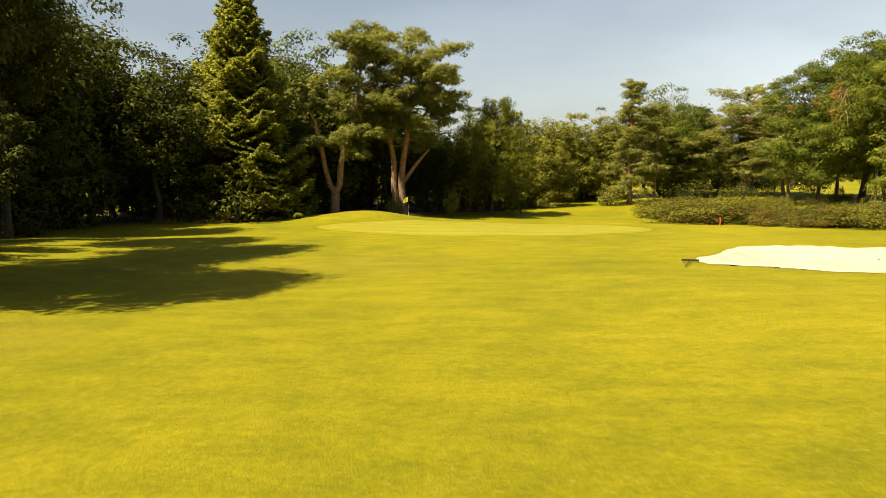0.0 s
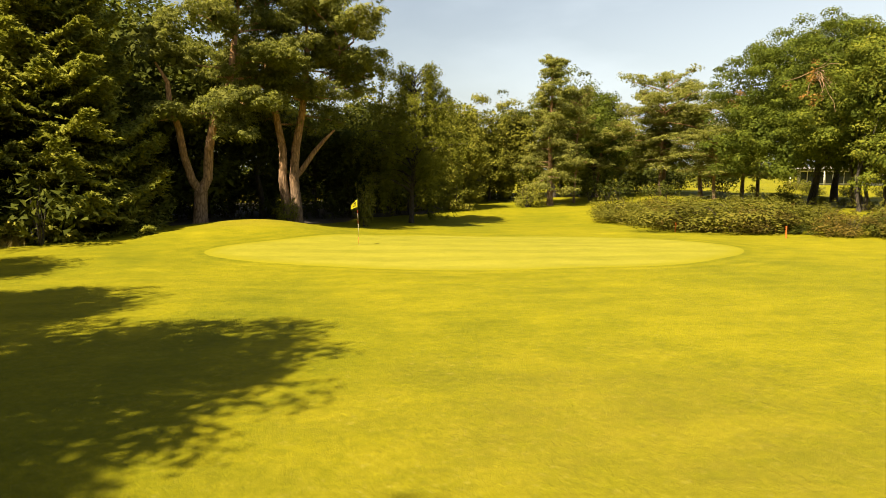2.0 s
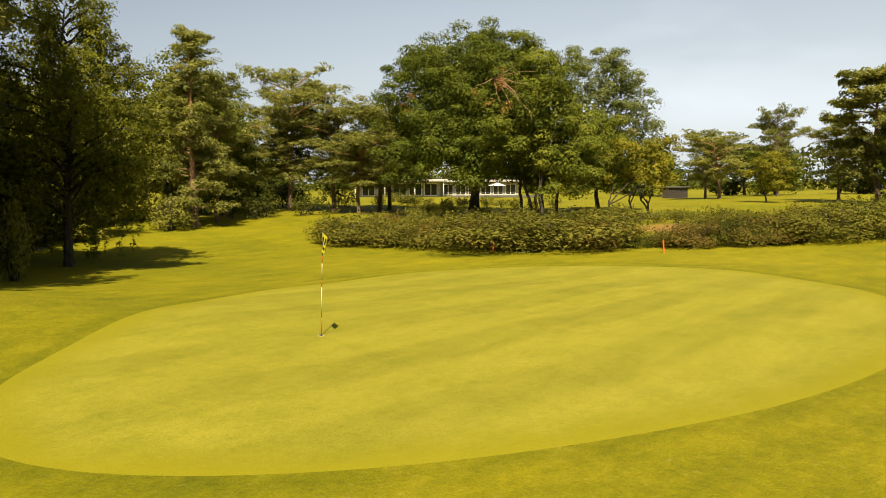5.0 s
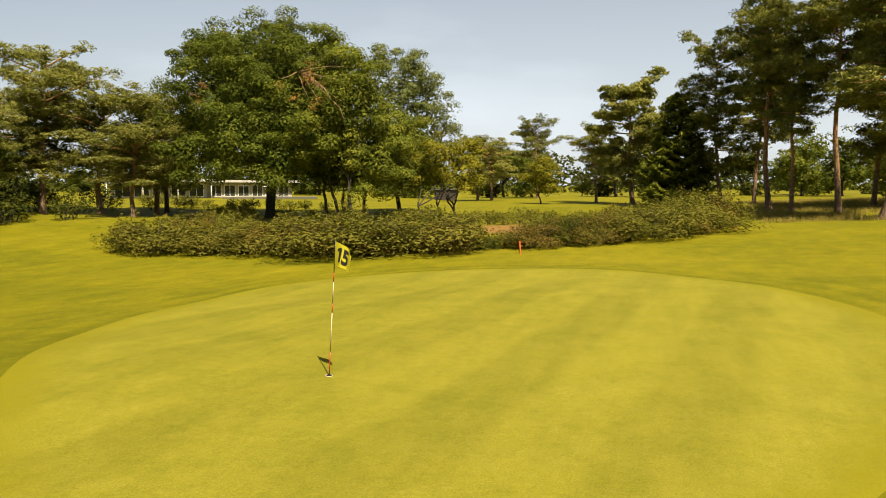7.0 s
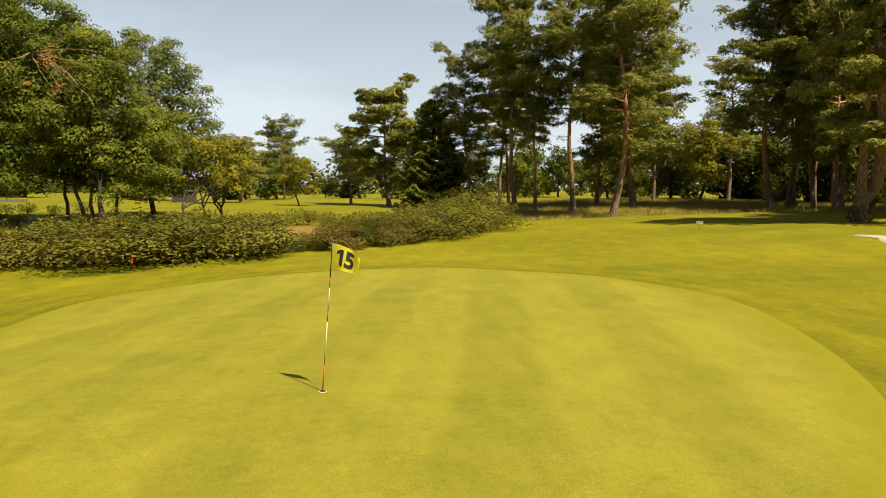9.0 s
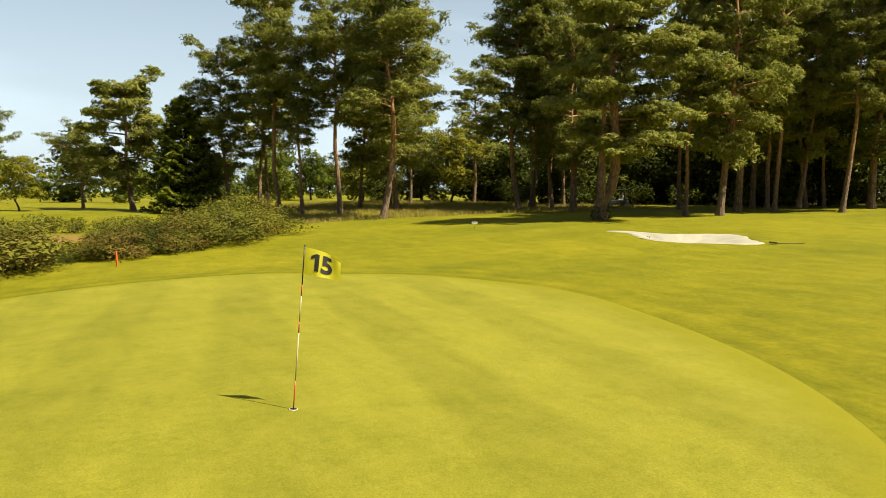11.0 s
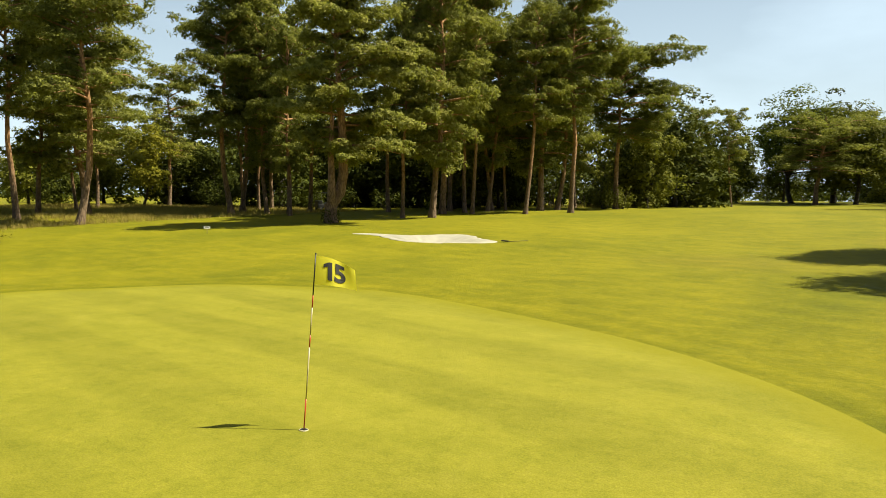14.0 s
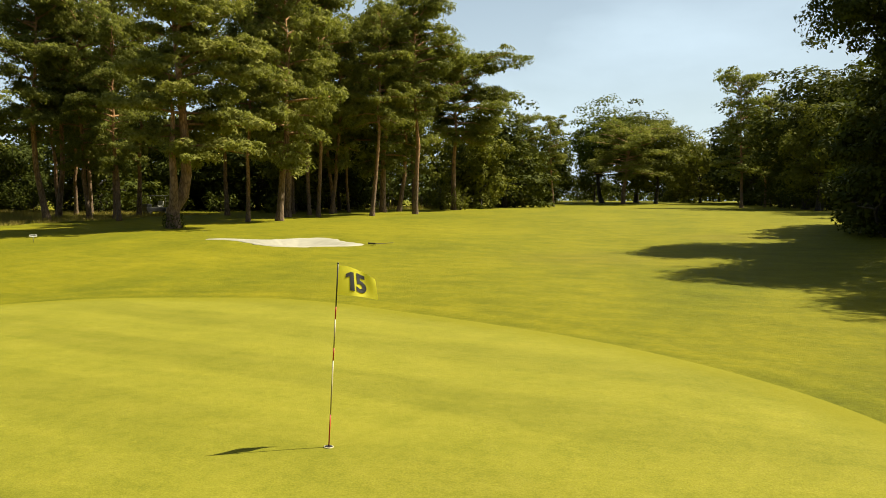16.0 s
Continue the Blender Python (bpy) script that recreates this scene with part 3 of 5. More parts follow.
def make_pine(name, label, rng, stems, first, reach, limbs, puffs=7, per=34, x=0.0, y=0.0, group="", needle=0.28, material=None, puff=0.42, taper=0.1):
    root = tree_root(x, y, name, label, "tree", group)
    tr = [(p, trunk_rings(r, 0.05, p)) for p, r in stems]
    br, V, F = pine_crown([p for p, r in stems], rng, first, reach, limbs, puffs, per, needle, puff, taper)
    tv, tf = tubes(tr, 10)
    part("trunk", mesh_np("trunk", tv, tf, True), M_PINEBARK, root)
    bv, bf = tubes(br, 4)
    part("limb_frame", mesh_np("limb_frame", bv, bf, True), M_PINEBARK, root)
    part("crown", mesh_np("crown", V, F), material or M_PINE, root)
    return root


def make_broadleaf(name, label, rng, lobes, clumps, per, leaf, trunk_h, r0, x=0.0, y=0.0, material=None, bark=None, group="", clump=1.25, stems=1, spread=0.6, droop=0.1, category="tree", tri=False):
    """lobes: ellipsoids (x, y, z, rx, ry, rz) that make up the crown."""
    root = tree_root(x, y, name, label, category, group)
    lobes = np.asarray(lobes, float)
    vol = (lobes[:, 3] * lobes[:, 4] * lobes[:, 5]) ** 0.67
    pick = rng.choice(len(lobes), clumps, p=vol / vol.sum())
    d = rng.normal(size=(clumps, 3))
    d /= np.linalg.norm(d, axis=1)[:, None]
    depth = 0.78 + 0.22 * rng.random(clumps)
    cen = lobes[pick, :3] + d * lobes[pick, 3:] * depth[:, None]
    cen[:, 2] = np.maximum(cen[:, 2], 0.35)
    w = clump * (0.6 + 0.6 * rng.random(clumps))
    V, F = leaves(cen, np.stack([w, w, w * 0.66], -1), per, leaf, leaf * (0.85 if tri else 0.62), rng, up=0.3, droop=droop, tri=tri, shell=0.48, loose=0.34, under=0.3)
    V2, F2 = [], []
    card = max(0.24, leaf * 1.5)
    for lb in lobes:
        area = 12.5 * ((lb[3] * lb[4] + lb[3] * lb[5] + lb[4] * lb[5]) / 3) * 0.5
        v, f = leaves([lb[:3]], [lb[3:] * 0.56], max(30, int(0.55 * area / (card * card * 0.4))), card, card * 0.8, rng, shell=0.72, loose=0.5, under=1.0, tri=tri)
        V2.append(v)
        F2.append(f + f.shape[1] * sum(len(q) for q in F2))
    V2, F2 = np.concatenate(V2), np.concatenate(F2)
    V, F = np.concatenate([V, V2]), np.concatenate([F, F2 + len(V)])
    part("crown", mesh_np("crown", V, F), material or M_OAK, root)
    paths = []
    for s in range(stems):
        foot = (0, 0) if stems == 1 else rng.normal(0, spread, 2)
        lean = foot + rng.normal(0, 0.25, 2) * (1 if stems == 1 else 2.5)
        p = bent((foot[0], foot[1], -0.25), (lean[0], lean[1], trunk_h), 7, 0.08, rng)
        p[1] = p[0] + (p[2] - p[0]) * 0.3
        paths.append((p, trunk_rings(r0, r0 * 0.55, p)))
        for lb in lobes[rng.permutation(len(lobes))[: max(3, 7 // stems)]]:
            e = lb[:3] + rng.normal(0, 0.3, 3) * lb[3:]
            a = p[-1 - int(rng.integers(0, 2))]
            q = bent(a, e, 6, 0.12, rng, sag=-0.05 * trunk_h)
            paths.append((q, np.linspace(r0 * 0.45, 0.03, 6)))
    tv, tf = tubes(paths, 8)
    part("trunk", mesh_np("trunk", tv, tf, True), bark or M_BARK, root)
    return root


def make_spruce(name, label, rng, height, radius, x, y, branches, per, material, low=0.02, power=0.85, spray=0.3):
    """Boughs that droop and turn up at the tip, each a fan of branchlets clothed in short needles."""
    root = tree_root(x, y, name, label)
    p = stem(height, (0.1, 0.1), 8, 0.02, rng)
    tv, tf = tubes([(p, trunk_rings(0.26, 0.02, p))], 9)
    part("trunk", mesh_np("trunk", tv, tf, True), M_BARK, root)
    paths, cen, along, face = [], [], [], []
    for b in range(branches):
        f = low + (1 - low) * ((b + rng.random()) / branches) ** 1.15
        z = height * f
        ln = radius * (1 - z / height) ** power * (0.62 + 0.55 * rng.random()) + 0.15
        ang = b * 2.399 + rng.normal(0, 0.3)
        out, side = np.array([math.cos(ang), math.sin(ang), 0.0]), np.array([-math.sin(ang), math.cos(ang), 0.0])
        drop = ln * (0.42 - 0.75 * (z / height)) * (0.7 + 0.6 * rng.random())
        a = np.array([0.1 * z / height, 0.1 * z / height, z])

        def at(t):
            return a + out * ln * t + np.array([0, 0, -drop * math.sin(t * 1.9) + 0.22 * ln * t ** 3])
        pts = np.array([at(t) for t in np.linspace(0, 1, 6)])
        paths.append((pts, np.linspace(0.02 + 0.012 * ln, 0.006, 6)))
        for t in np.linspace(0.25, 1.0, max(4, int(ln * 4.5))):
            q = at(t)
            for s in (-1, 1):
                ll = (0.62 * ln * (1.05 - t) + 0.18) * (0.7 + 0.6 * rng.random())
                way = out * 0.75 + side * s * 0.8 + np.array([0, 0, -0.30 + 0.25 * t])
                for u in np.linspace(0.15, 1, per):
                    cen.append(q + way * ll * u + rng.normal(0, 0.035, 3))
                    along.append(way + rng.normal(0, 0.35, 3))
                    face.append(out * 0.55 + np.array([0, 0, 0.75]))
    V, F = leaves(cen, np.full((len(cen), 3), 0.06), 2, spray * 1.0, spray * 0.42, rng, up=0.8, shell=0.1, along=np.array(along), loose=0.35, tri=True, face=face)
    bv, bf = tubes(paths, 4)
    part("limb_frame", mesh_np("limb_frame", bv, bf, True), M_BARK, root)
    part("crown", mesh_np("crown", V, F), material, root)
    return root


def make_weeping(name, label, rng, height, radius, x, y, limbs, per, material, group="", clear=0.16, leaf=0.15):
    """A birch whose limbs rise and arch over; leafy strings of uneven length hang from them, with gaps between the limbs."""
    root = tree_root(x, y, name, label, "tree", group)
    p = stem(height * 0.94, (0.5, 0.2), 9, 0.12, rng)
    paths = [(p, trunk_rings(0.2, 0.03, p))]
    cen, rad, face = [], [], []
    for b in range(limbs):
        g = ((b + rng.random()) / limbs) ** 0.9
        ang = b * 2.399 + rng.normal(0, 0.5)
        out = np.array([math.cos(ang), math.sin(ang), 0.0])
        ln = radius * (0.22 + 0.78 * math.sin(math.pi * (0.22 + 0.60 * (1 - g))) ** 1.2) * (0.5 + 0.6 * rng.random()) * (1.05 - 0.62 * g)
        z0 = height * (clear + (0.92 - clear) * g)
        a = p[0] + (p[-1] - p[0]) * min(1, z0 / p[-1][2])
        up = height * 0.16 * (1 - 0.55 * g) * (0.6 + 0.8 * rng.random())
        t = np.linspace(0, 1, 7)[:, None]
        q = a + out * ln * t + np.array([0, 0, 1.0]) * up * (1.9 * t - 1.15 * t * t) + rng.normal(0, 0.05, (7, 3))
        paths.append((q, np.linspace(0.035 + 0.012 * ln, 0.010, 7)))
        for _ in range(int(5 + 4.5 * ln)):
            u = 0.25 + 0.78 * rng.random() ** 0.7
            w = min(u, 1.0) * 6
            k = min(int(w), 5)
            c = q[k] + (q[k + 1] - q[k]) * (w - k) + np.array([-out[1], out[0], 0]) * rng.normal(0, 0.16 + 0.10 * ln)
            hang = min(c[2] - 0.25, (0.5 + 2.4 * rng.random() ** 1.6) * (1.15 - 0.55 * g))
            n = max(2, int(hang / 0.42))
            for d in np.linspace(0, 1, n):
                cen.append(c + out * 0.2 * d + np.array([0, 0, -hang * d]) + rng.normal(0, 0.06, 3))
                w = 0.30 * (1.1 - 0.55 * d)
                rad.append((w, w, 0.36))
                face.append(out * 0.8 + np.array([0, 0, 0.5]) + rng.normal(0, 0.2, 3))
    V, F = leaves(cen, rad, per, leaf, leaf * 0.55, rng, up=0.25, droop=0.9, shell=0.3, loose=0.4, tri=True, face=face)
    tv, tf = tubes(paths, 6)
    part("trunk", mesh_np("trunk", tv, tf, True), M_BARK, root)
    part("crown", mesh_np("crown", V, F), material, root)
    return root


def place(ob, x, y, scale, turn, lift=0.0, sz=None):
    m = pose(x, y, float(ground_z(x, y)) - 0.05 + lift, 0, 0, turn) @ Matrix.Diagonal((scale, scale, sz or scale, 1))
    return copy_thing(ob, m)


def put_first(ob, x, y, scale, turn, sz=None):
    ob.matrix_basis = pose(x, y, float(ground_z(x, y)) - 0.05, 0, 0, turn) @ Matrix.Diagonal((scale, scale, sz or scale, 1))


def scatter(masters, spots, rng):
    """Sets out copies of the masters at spots (x, y, height in metres[, width factor]); each master, of known height, serves first itself."""
    used = set()
    for n, sp in enumerate(spots):
        x, y, h = sp[:3]
        wide = sp[3] if len(sp) > 3 else 1.0
        ob, own = masters[n % len(masters)]
        k = h / own
        turn = rng.random() * 360
        if ob.name in used:
            place(ob, x, y, k * wide, turn, sz=k)
        else:
            used.add(ob.name)
            put_first(ob, x, y, k * wide, turn, sz=k)


# -- the single trees round the green --
g = np.random.default_rng(11)
make_spruce("spruce", "tall conical spruce with drooping yellow-green boughs", g, 19.4, 6.0, -15.9, 9.2, 430, 9, M_SPRUCE, power=0.68, spray=0.33)

# forked pine: one stem breaks off bare to the left, the other carries the crown
A0 = np.array([[0, 0, -0.3], [0.02, 0, 0.5], [0.05, 0, 1.2], [0.1, 0.0, 1.9]])
stemL = np.array([[0.1, 0, 1.9], [-0.35, -0.1, 2.6], [-0.75, -0.1, 4.0], [-0.95, -0.2, 5.6], [-1.35, -0.4, 7.0], [-1.4, -0.5, 8.2], [-2.0, -0.6, 9.3]])
stemR = np.array([[0.1, 0, 1.9], [0.5, 0.1, 2.7], [0.62, 0.2, 4.4], [1.0, 0.3, 6.3], [1.9, 0.4, 8.2], [2.3, 0.6, 11.0], [2.6, 0.7, 13.4], [3.0, 0.8, 15.3]])
pa = tree_root(-8.7, 12.4, "pine_tree", "old forked pine with orange bark and one bare leaning stem")
tv, tf = tubes([(A0, [0.52, 0.42, 0.39, 0.38]), (stemL, [0.28, 0.25, 0.22, 0.20, 0.17, 0.13, 0.05]), (stemR, [0.32, 0.29, 0.27, 0.24, 0.2, 0.16, 0.1, 0.04])], 10)
part("trunk", mesh_np("trunk", tv, tf, True), M_PINEBARK, pa)
br, V, F = pine_crown([stemR, stemR * (0.9, 0.9, 0.98) + (0.3, 0.6, 0)], g, 0.36, 3.7, 30, 9, 58, 0.185, 0.38, flat=0.75)
br2, V2, F2 = pine_crown([stemL[2:] + (0.2, 0.6, 2.2)], g, 0.80, 1.8, 7, 9, 58, 0.185, 0.36)
bv, bf = tubes(br, 4)
part("limb_frame", mesh_np("limb_frame", bv, bf, True), M_PINEBARK, pa)
part("crown", mesh_np("crown", np.concatenate([V, V2]), np.concatenate([F, F2 + len(V)])), M_PINE, pa)

# pine of several stems in a clump, a pale limb stretching out
B1 = np.array([[-0.35, 0, -0.3], [-0.4, 0, 1.2], [-0.62, 0, 3.0], [-0.55, 0.1, 5.0], [-0.95, 0.1, 7.4], [-1.5, 0.2, 10.0], [-1.4, 0.3, 15.0]])
B2 = np.array([[0.3, 0, -0.3], [0.25, 0, 1.4], [0.12, 0, 3.2], [0.30, 0, 5.2], [0.75, 0, 7.4], [1.1, 0, 9.5], [1.2, 0.2, 12.5], [1.3, 0.3, 16.2]])
B3 = np.array([[0.25, 0.1, 3.2], [0.8, 0.1, 3.9], [1.5, 0.2, 4.9], [2.2, 0.3, 5.7], [2.9, 0.4, 6.4]])
B4 = np.array([[0.9, 0, 8.2], [1.9, 0.2, 9.0], [2.7, 0.3, 10.0], [3.2, 0.4, 11.2], [3.5, 0.5, 12.6]])
pb = tree_root(-3.5, 17.6, "pine_tree", "cluster-stemmed old pine with wide layered crown")
tv, tf = tubes([(B1, [0.42, 0.34, 0.30, 0.27, 0.23, 0.15, 0.04]), (B2, [0.44, 0.36, 0.32, 0.29, 0.25, 0.2, 0.13, 0.04]), (B3, [0.2, 0.19, 0.17, 0.13, 0.06]), (B4, [0.14, 0.12, 0.1, 0.07, 0.03])], 10)
part("trunk", mesh_np("trunk", tv, tf, True), M_PINEBARK, pb)
br, V, F = pine_crown([B1, B2], g, 0.44, 4.9, 36, 8, 56, 0.17, 0.42, flat=0.75)
br2, V2, F2 = pine_crown([B4], g, 0.70, 4.2, 16, 9, 56, 0.185, 0.38, flat=0.75)
bv, bf = tubes(br + br2, 5)
part("limb_frame", mesh_np("limb_frame", bv, bf, True), M_PINEBARK, pb)
part("crown", mesh_np("crown", np.concatenate([V, V2]), np.concatenate([F, F2 + len(V)])), M_PINE, pb)

make_weeping("birch_tree", "weeping birch with hanging sprays down to the turf", g, 12.2, 5.6, 5.2, 22.6, 62, 22, M_WEEP)
st = stem(14.8, (0.3, 0.2), 9, 0.05, g)
make_pine("pine_tree", "bushy upright pine with foliage almost to the ground", g, [(st, 0.3)], 0.10, 3.5, 64, 7, 46, 21.6, 38.4, needle=0.18, puff=0.46, taper=0.72)

OAK_SIZE = 1.06
oak_lobes = [(0.2, -4.4, 9.6, 4.2, 4.2, 4.2), (0, 0, 8.9, 7.2, 7.0, 6.6), (-4.6, 2.2, 8.6, 4.2, 4.0, 4.6), (4.6, -2.5, 8.8, 4.4, 4.2, 4.8), (1.5, 5.0, 9.6, 4.2, 4.0, 4.6), (-2.4, -4.4, 7.6, 4.4, 4.0, 4.4), (0.4, 2.2, 12.3, 4.8, 4.6, 3.1), (0.2, -1.6, 12.2, 4.2, 4.0, 2.8),
             (-6.0, -0.6, 5.6, 3.0, 3.0, 3.0), (5.6, -4.4, 6.0, 3.2, 3.2, 3.4), (-0.5, -5.4, 5.0, 3.0, 2.8, 2.6), (-6.4, 2.6, 4.6, 2.4, 2.4, 2.2), (-4.8, -4.2, 4.2, 2.6, 2.6, 2.2), (1.0, -6.6, 4.4, 2.6, 2.4, 2.4), (4.6, -6.4, 4.4, 2.4, 2.4, 2.2)]
oak = make_broadleaf("oak_tree", "broad domed oak with dense green crown and dead twigs", g, np.array(oak_lobes) * (OAK_SIZE, OAK_SIZE, OAK_SIZE * 1.07, OAK_SIZE, OAK_SIZE, OAK_SIZE * 1.05), 430, 310, 0.165, 4.6, 0.42, 43.8, 28.2, M_OAK, clump=1.12, tri=True)
dead = [(bent((-4.4, -5.6, 11.6), (-6.0 + g.normal(0, 0.9), -8.0 + g.normal(0, 1.0), 10.2 + g.normal(0, 1.5)), 6, 0.14, g), np.linspace(0.045, 0.012, 6)) for _ in range(15)]
bv, bf = tubes(dead, 4)
part("dead_branch", mesh_np("dead_branch", bv, bf, True), M_DEADWOOD, oak, "bare brown dead twigs")
cen = [(-6.2 + g.normal(0, 0.5), -7.4 + g.normal(0, 0.8), 10.6 + g.normal(0, 1.0)) for _ in range(14)] + [(-7.2 + g.normal(0, 0.3), 1.2 + g.normal(0, 0.8), 9.6 + g.normal(0, 0.7)) for _ in range(8)]
V, F = leaves(cen, [(0.4, 0.4, 0.4)] * len(cen), 26, 0.16, 0.10, g, tri=True)
part("withered_leaves", mesh_np("withered_leaves", V, F), M_WITHERED, oak, "withered orange-brown leaves")
alder_lobes = [(-0.5, -1.0, 3.6, 3.0, 3.0, 2.2), (0, 0, 9.0, 4.6, 4.6, 5.0), (-3.2, 1.6, 7.5, 3.6, 3.6, 4.0), (3.0, -2.4, 7.2, 3.6, 3.4, 4.0), (0.2, 0.8, 12.6, 3.8, 3.8, 2.9), (-1.2, -3.2, 4.6, 2.8, 2.6, 2.8), (2.5, -4.2, 4.6, 2.6, 2.6, 2.4)]
make_broadleaf("alder_tree", "many-stemmed alder beside the big oak", g, np.array(alder_lobes) * 1.01, 155, 310, 0.165, 3.6, 0.17, 43.4, 20.2, M_OAK, tri=True, clump=1.1, stems=6, spread=1.3)
make_broadleaf("oak_tree", "second oak with leaning trunk behind the hedge", g, [(0, 0, 8.5, 4.6, 4.6, 4.8), (1.5, 1.5, 12.8, 4.0, 4.0, 3.4), (-2.5, -1, 6.5, 3.4, 3.4, 3.6)], 100, 200, 0.21, 4.2, 0.4, 48.5, 31.0, M_OAK, tri=True, clump=1.1)
make_broadleaf("poplar_tree", "tall grey-green tree with loose feathery outline", g, [(0, 0, 9.4, 3.2, 3.2, 5.8), (1.0, -0.8, 12.2, 2.2, 2.2, 2.8), (1.4, -2.4, 8.6, 2.6, 2.6, 4.4), (0, 1.5, 5.4, 3.2, 3.2, 3.2)], 150, 190, 0.15, 3.5, 0.25, 51.0, 18.9, M_POPLAR, clump=0.85, tri=True)
make_broadleaf("willow_tree", "low yellow-green willow with arching bare stems", g, [(0, 0, 4.6, 2.6, 2.6, 2.6), (1.8, -1.2, 5.4, 1.8, 1.8, 2.0), (-1.0, -2.4, 3.6, 1.6, 1.6, 1.6)], 36, 130, 0.19, 1.6, 0.12, 46.0, 13.4, M_LIGHT, clump=0.75, stems=4, spread=0.8, droop=0.5)
make_broadleaf("lime_tree", "small round bright yellow-green tree", g, [(0, 0, 3.2, 2.3, 2.3, 2.6), (0.4, 0.3, 4.6, 1.5, 1.5, 1.3)], 30, 130, 0.22, 1.2, 0.12, 74.4, 10.0, M_LIGHT, clump=0.7)
make_spruce("cypress_tree", "dense dark conical cypress behind the hedge", g, 11.4, 4.1, 67.3, -5.3, 230, 4, M_CYPRESS, low=0.01, power=0.55, spray=0.42)
st = stem(13.2, (-0.4, 0.3), 8, 0.12, g)
make_pine("pine_tree", "spreading pine with layered dark plates of needles", g, [(st, 0.28)], 0.2, 3.7, 40, 6, 26, 74.7, -0.6, needle=0.36, puff=0.5)

# pine at the wood's corner: twin stems that part near the ground, ivy at the foot
I0 = np.array([[0, 0, -0.3], [0.0, 0, 0.6], [0.05, 0, 1.4]])
I1 = np.array([[0.0, 0, 1.2], [-0.35, 0.25, 2.2], [-0.30, 0.2, 3.4], [-0.1, 0.1, 5.0], [-0.15, 0, 7.5], [0.1, 0, 10.0]])
I2 = np.array([[0.05, 0, 1.2], [-0.35, -0.55, 2.2], [-0.45, -0.8, 3.6], [-0.40, -0.75, 6.0], [-0.30, -0.6, 9.0], [-0.1, -0.4, 12.5], [0, -0.3, 15.6]])
pi = tree_root(30.8, -28.9, "pine_tree", "gnarled twin-stemmed pine with ivy at its foot")
tv, tf = tubes([(I0, [0.62, 0.44, 0.42]), (I1, [0.32, 0.28, 0.24, 0.2, 0.12, 0.04]), (I2, [0.4, 0.38, 0.34, 0.3, 0.24, 0.15, 0.05])], 10)
part("trunk", mesh_np("trunk", tv, tf, True), M_PINEBARK, pi)
br, V, F = pine_crown([I2], g, 0.26, 4.4, 44, 8, 44, 0.23, 0.44)
bv, bf = tubes(br, 4)
part("limb_frame", mesh_np("limb_frame", bv, bf, True), M_PINEBARK, pi)
part("crown", mesh_np("crown", V, F), M_PINE, pi)
cen = [(math.cos(a) * (0.62 - 0.2 * z), math.sin(a) * (0.62 - 0.2 * z), z) for a in np.linspace(0, 6, 9) for z in (0.1, 0.3, 0.55, 0.8)]
V, F = leaves(cen, [(0.16, 0.16, 0.22)] * len(cen), 14, 0.11, 0.09, g)
part("ivy", mesh_np("ivy", V, F), M_DARK, pi, "dark glossy ivy leaves")

# -- the pine wood --
masters, rear_masters = [], []
for n, (h, lean, first, reach, nb) in enumerate(((19.0, (0.6, 0.3), 0.36, 4.2, 42), (20.0, (-0.5, 0.8), 0.42, 4.5, 40), (18.0, (0.2, -0.9), 0.24, 4.2, 44), (20.5, (1.4, -0.4), 0.46, 4.3, 38), (17.0, (-0.8, -0.4), 0.20, 4.4, 44))):
    st = stem(h, lean, 10, 0.20, g)
    masters.append((make_pine("pine_tree", "tall pine of the open wood with bare lower trunk", g, [(st, 0.29)], first, reach * 1.03, nb + 4, 5.6, 34, group="pines of the wood", needle=0.24, puff=0.52), h))
    if n < 3:
        st = stem(h, lean, 10, 0.22, g)
        rear_masters.append((make_pine("pine_tree", "tall pine standing deep in the shaded wood", g, [(st, 0.25)], first, reach * 1.0, nb, 4.6, 13, group="pines of the wood", needle=0.37, puff=0.58), h))
spots = [(47.0, -18.9, 18.5), (60.0, -13.2, 20.5, 0.85), (66.0, -9.6, 15.7, 0.85), (55.2, -17.8, 19, 0.92), (56.7, -24.1, 18), (49.1, -33.6, 20, 0.9), (51.4, -36.3, 21, 0.9), (42.5, -34.9, 18, 0.85),
          (32.0, -37.9, 17, 0.85), (30.3, -39.6, 19, 0.8), (33.7, -45.3, 20), (31.7, -47.2, 19, 0.8), (34.1, -53.1, 20, 0.85), (27.5, -49.6, 19, 0.85), (32.3, -60.5, 19.5, 0.95), (32.1, -63.8, 19, 0.95),
          (25.8, -55.1, 19.5, 1.0), (47.8, -36.6, 19, 0.9), (56.5, -14.5, 15.5)]
rear_spots = [(67.0, -12.6, 15.5), (70.5, -14.3, 16), (60.5, -21.5, 17, 0.9), (72.0, -40.9, 19.5, 1.15), (55.2, -41.2, 20, 0.9), (56.3, -43.8, 20, 0.9), (47.1, -41.2, 20),
          (35.9, -56.6, 21), (34.2, -72.0, 17), (66.8, -29.8, 17), (54.2, -38.7, 19), (46.6, -38.2, 20, 0.9), (34.0, -49.2, 20, 0.9), (34.8, -57.6, 19, 0.8), (38.0, -52.0, 21),
          (41.0, -46.0, 20), (63.0, -26.0, 16), (24.9, 40.4, 12.0, 0.9), (27.2, -94.9, 16.0), (23.8, -100.0, 16.3, 0.9), (-2.9, -98.9, 18.5, 1.0), (-5.9, -103.7, 18.3, 0.9)]
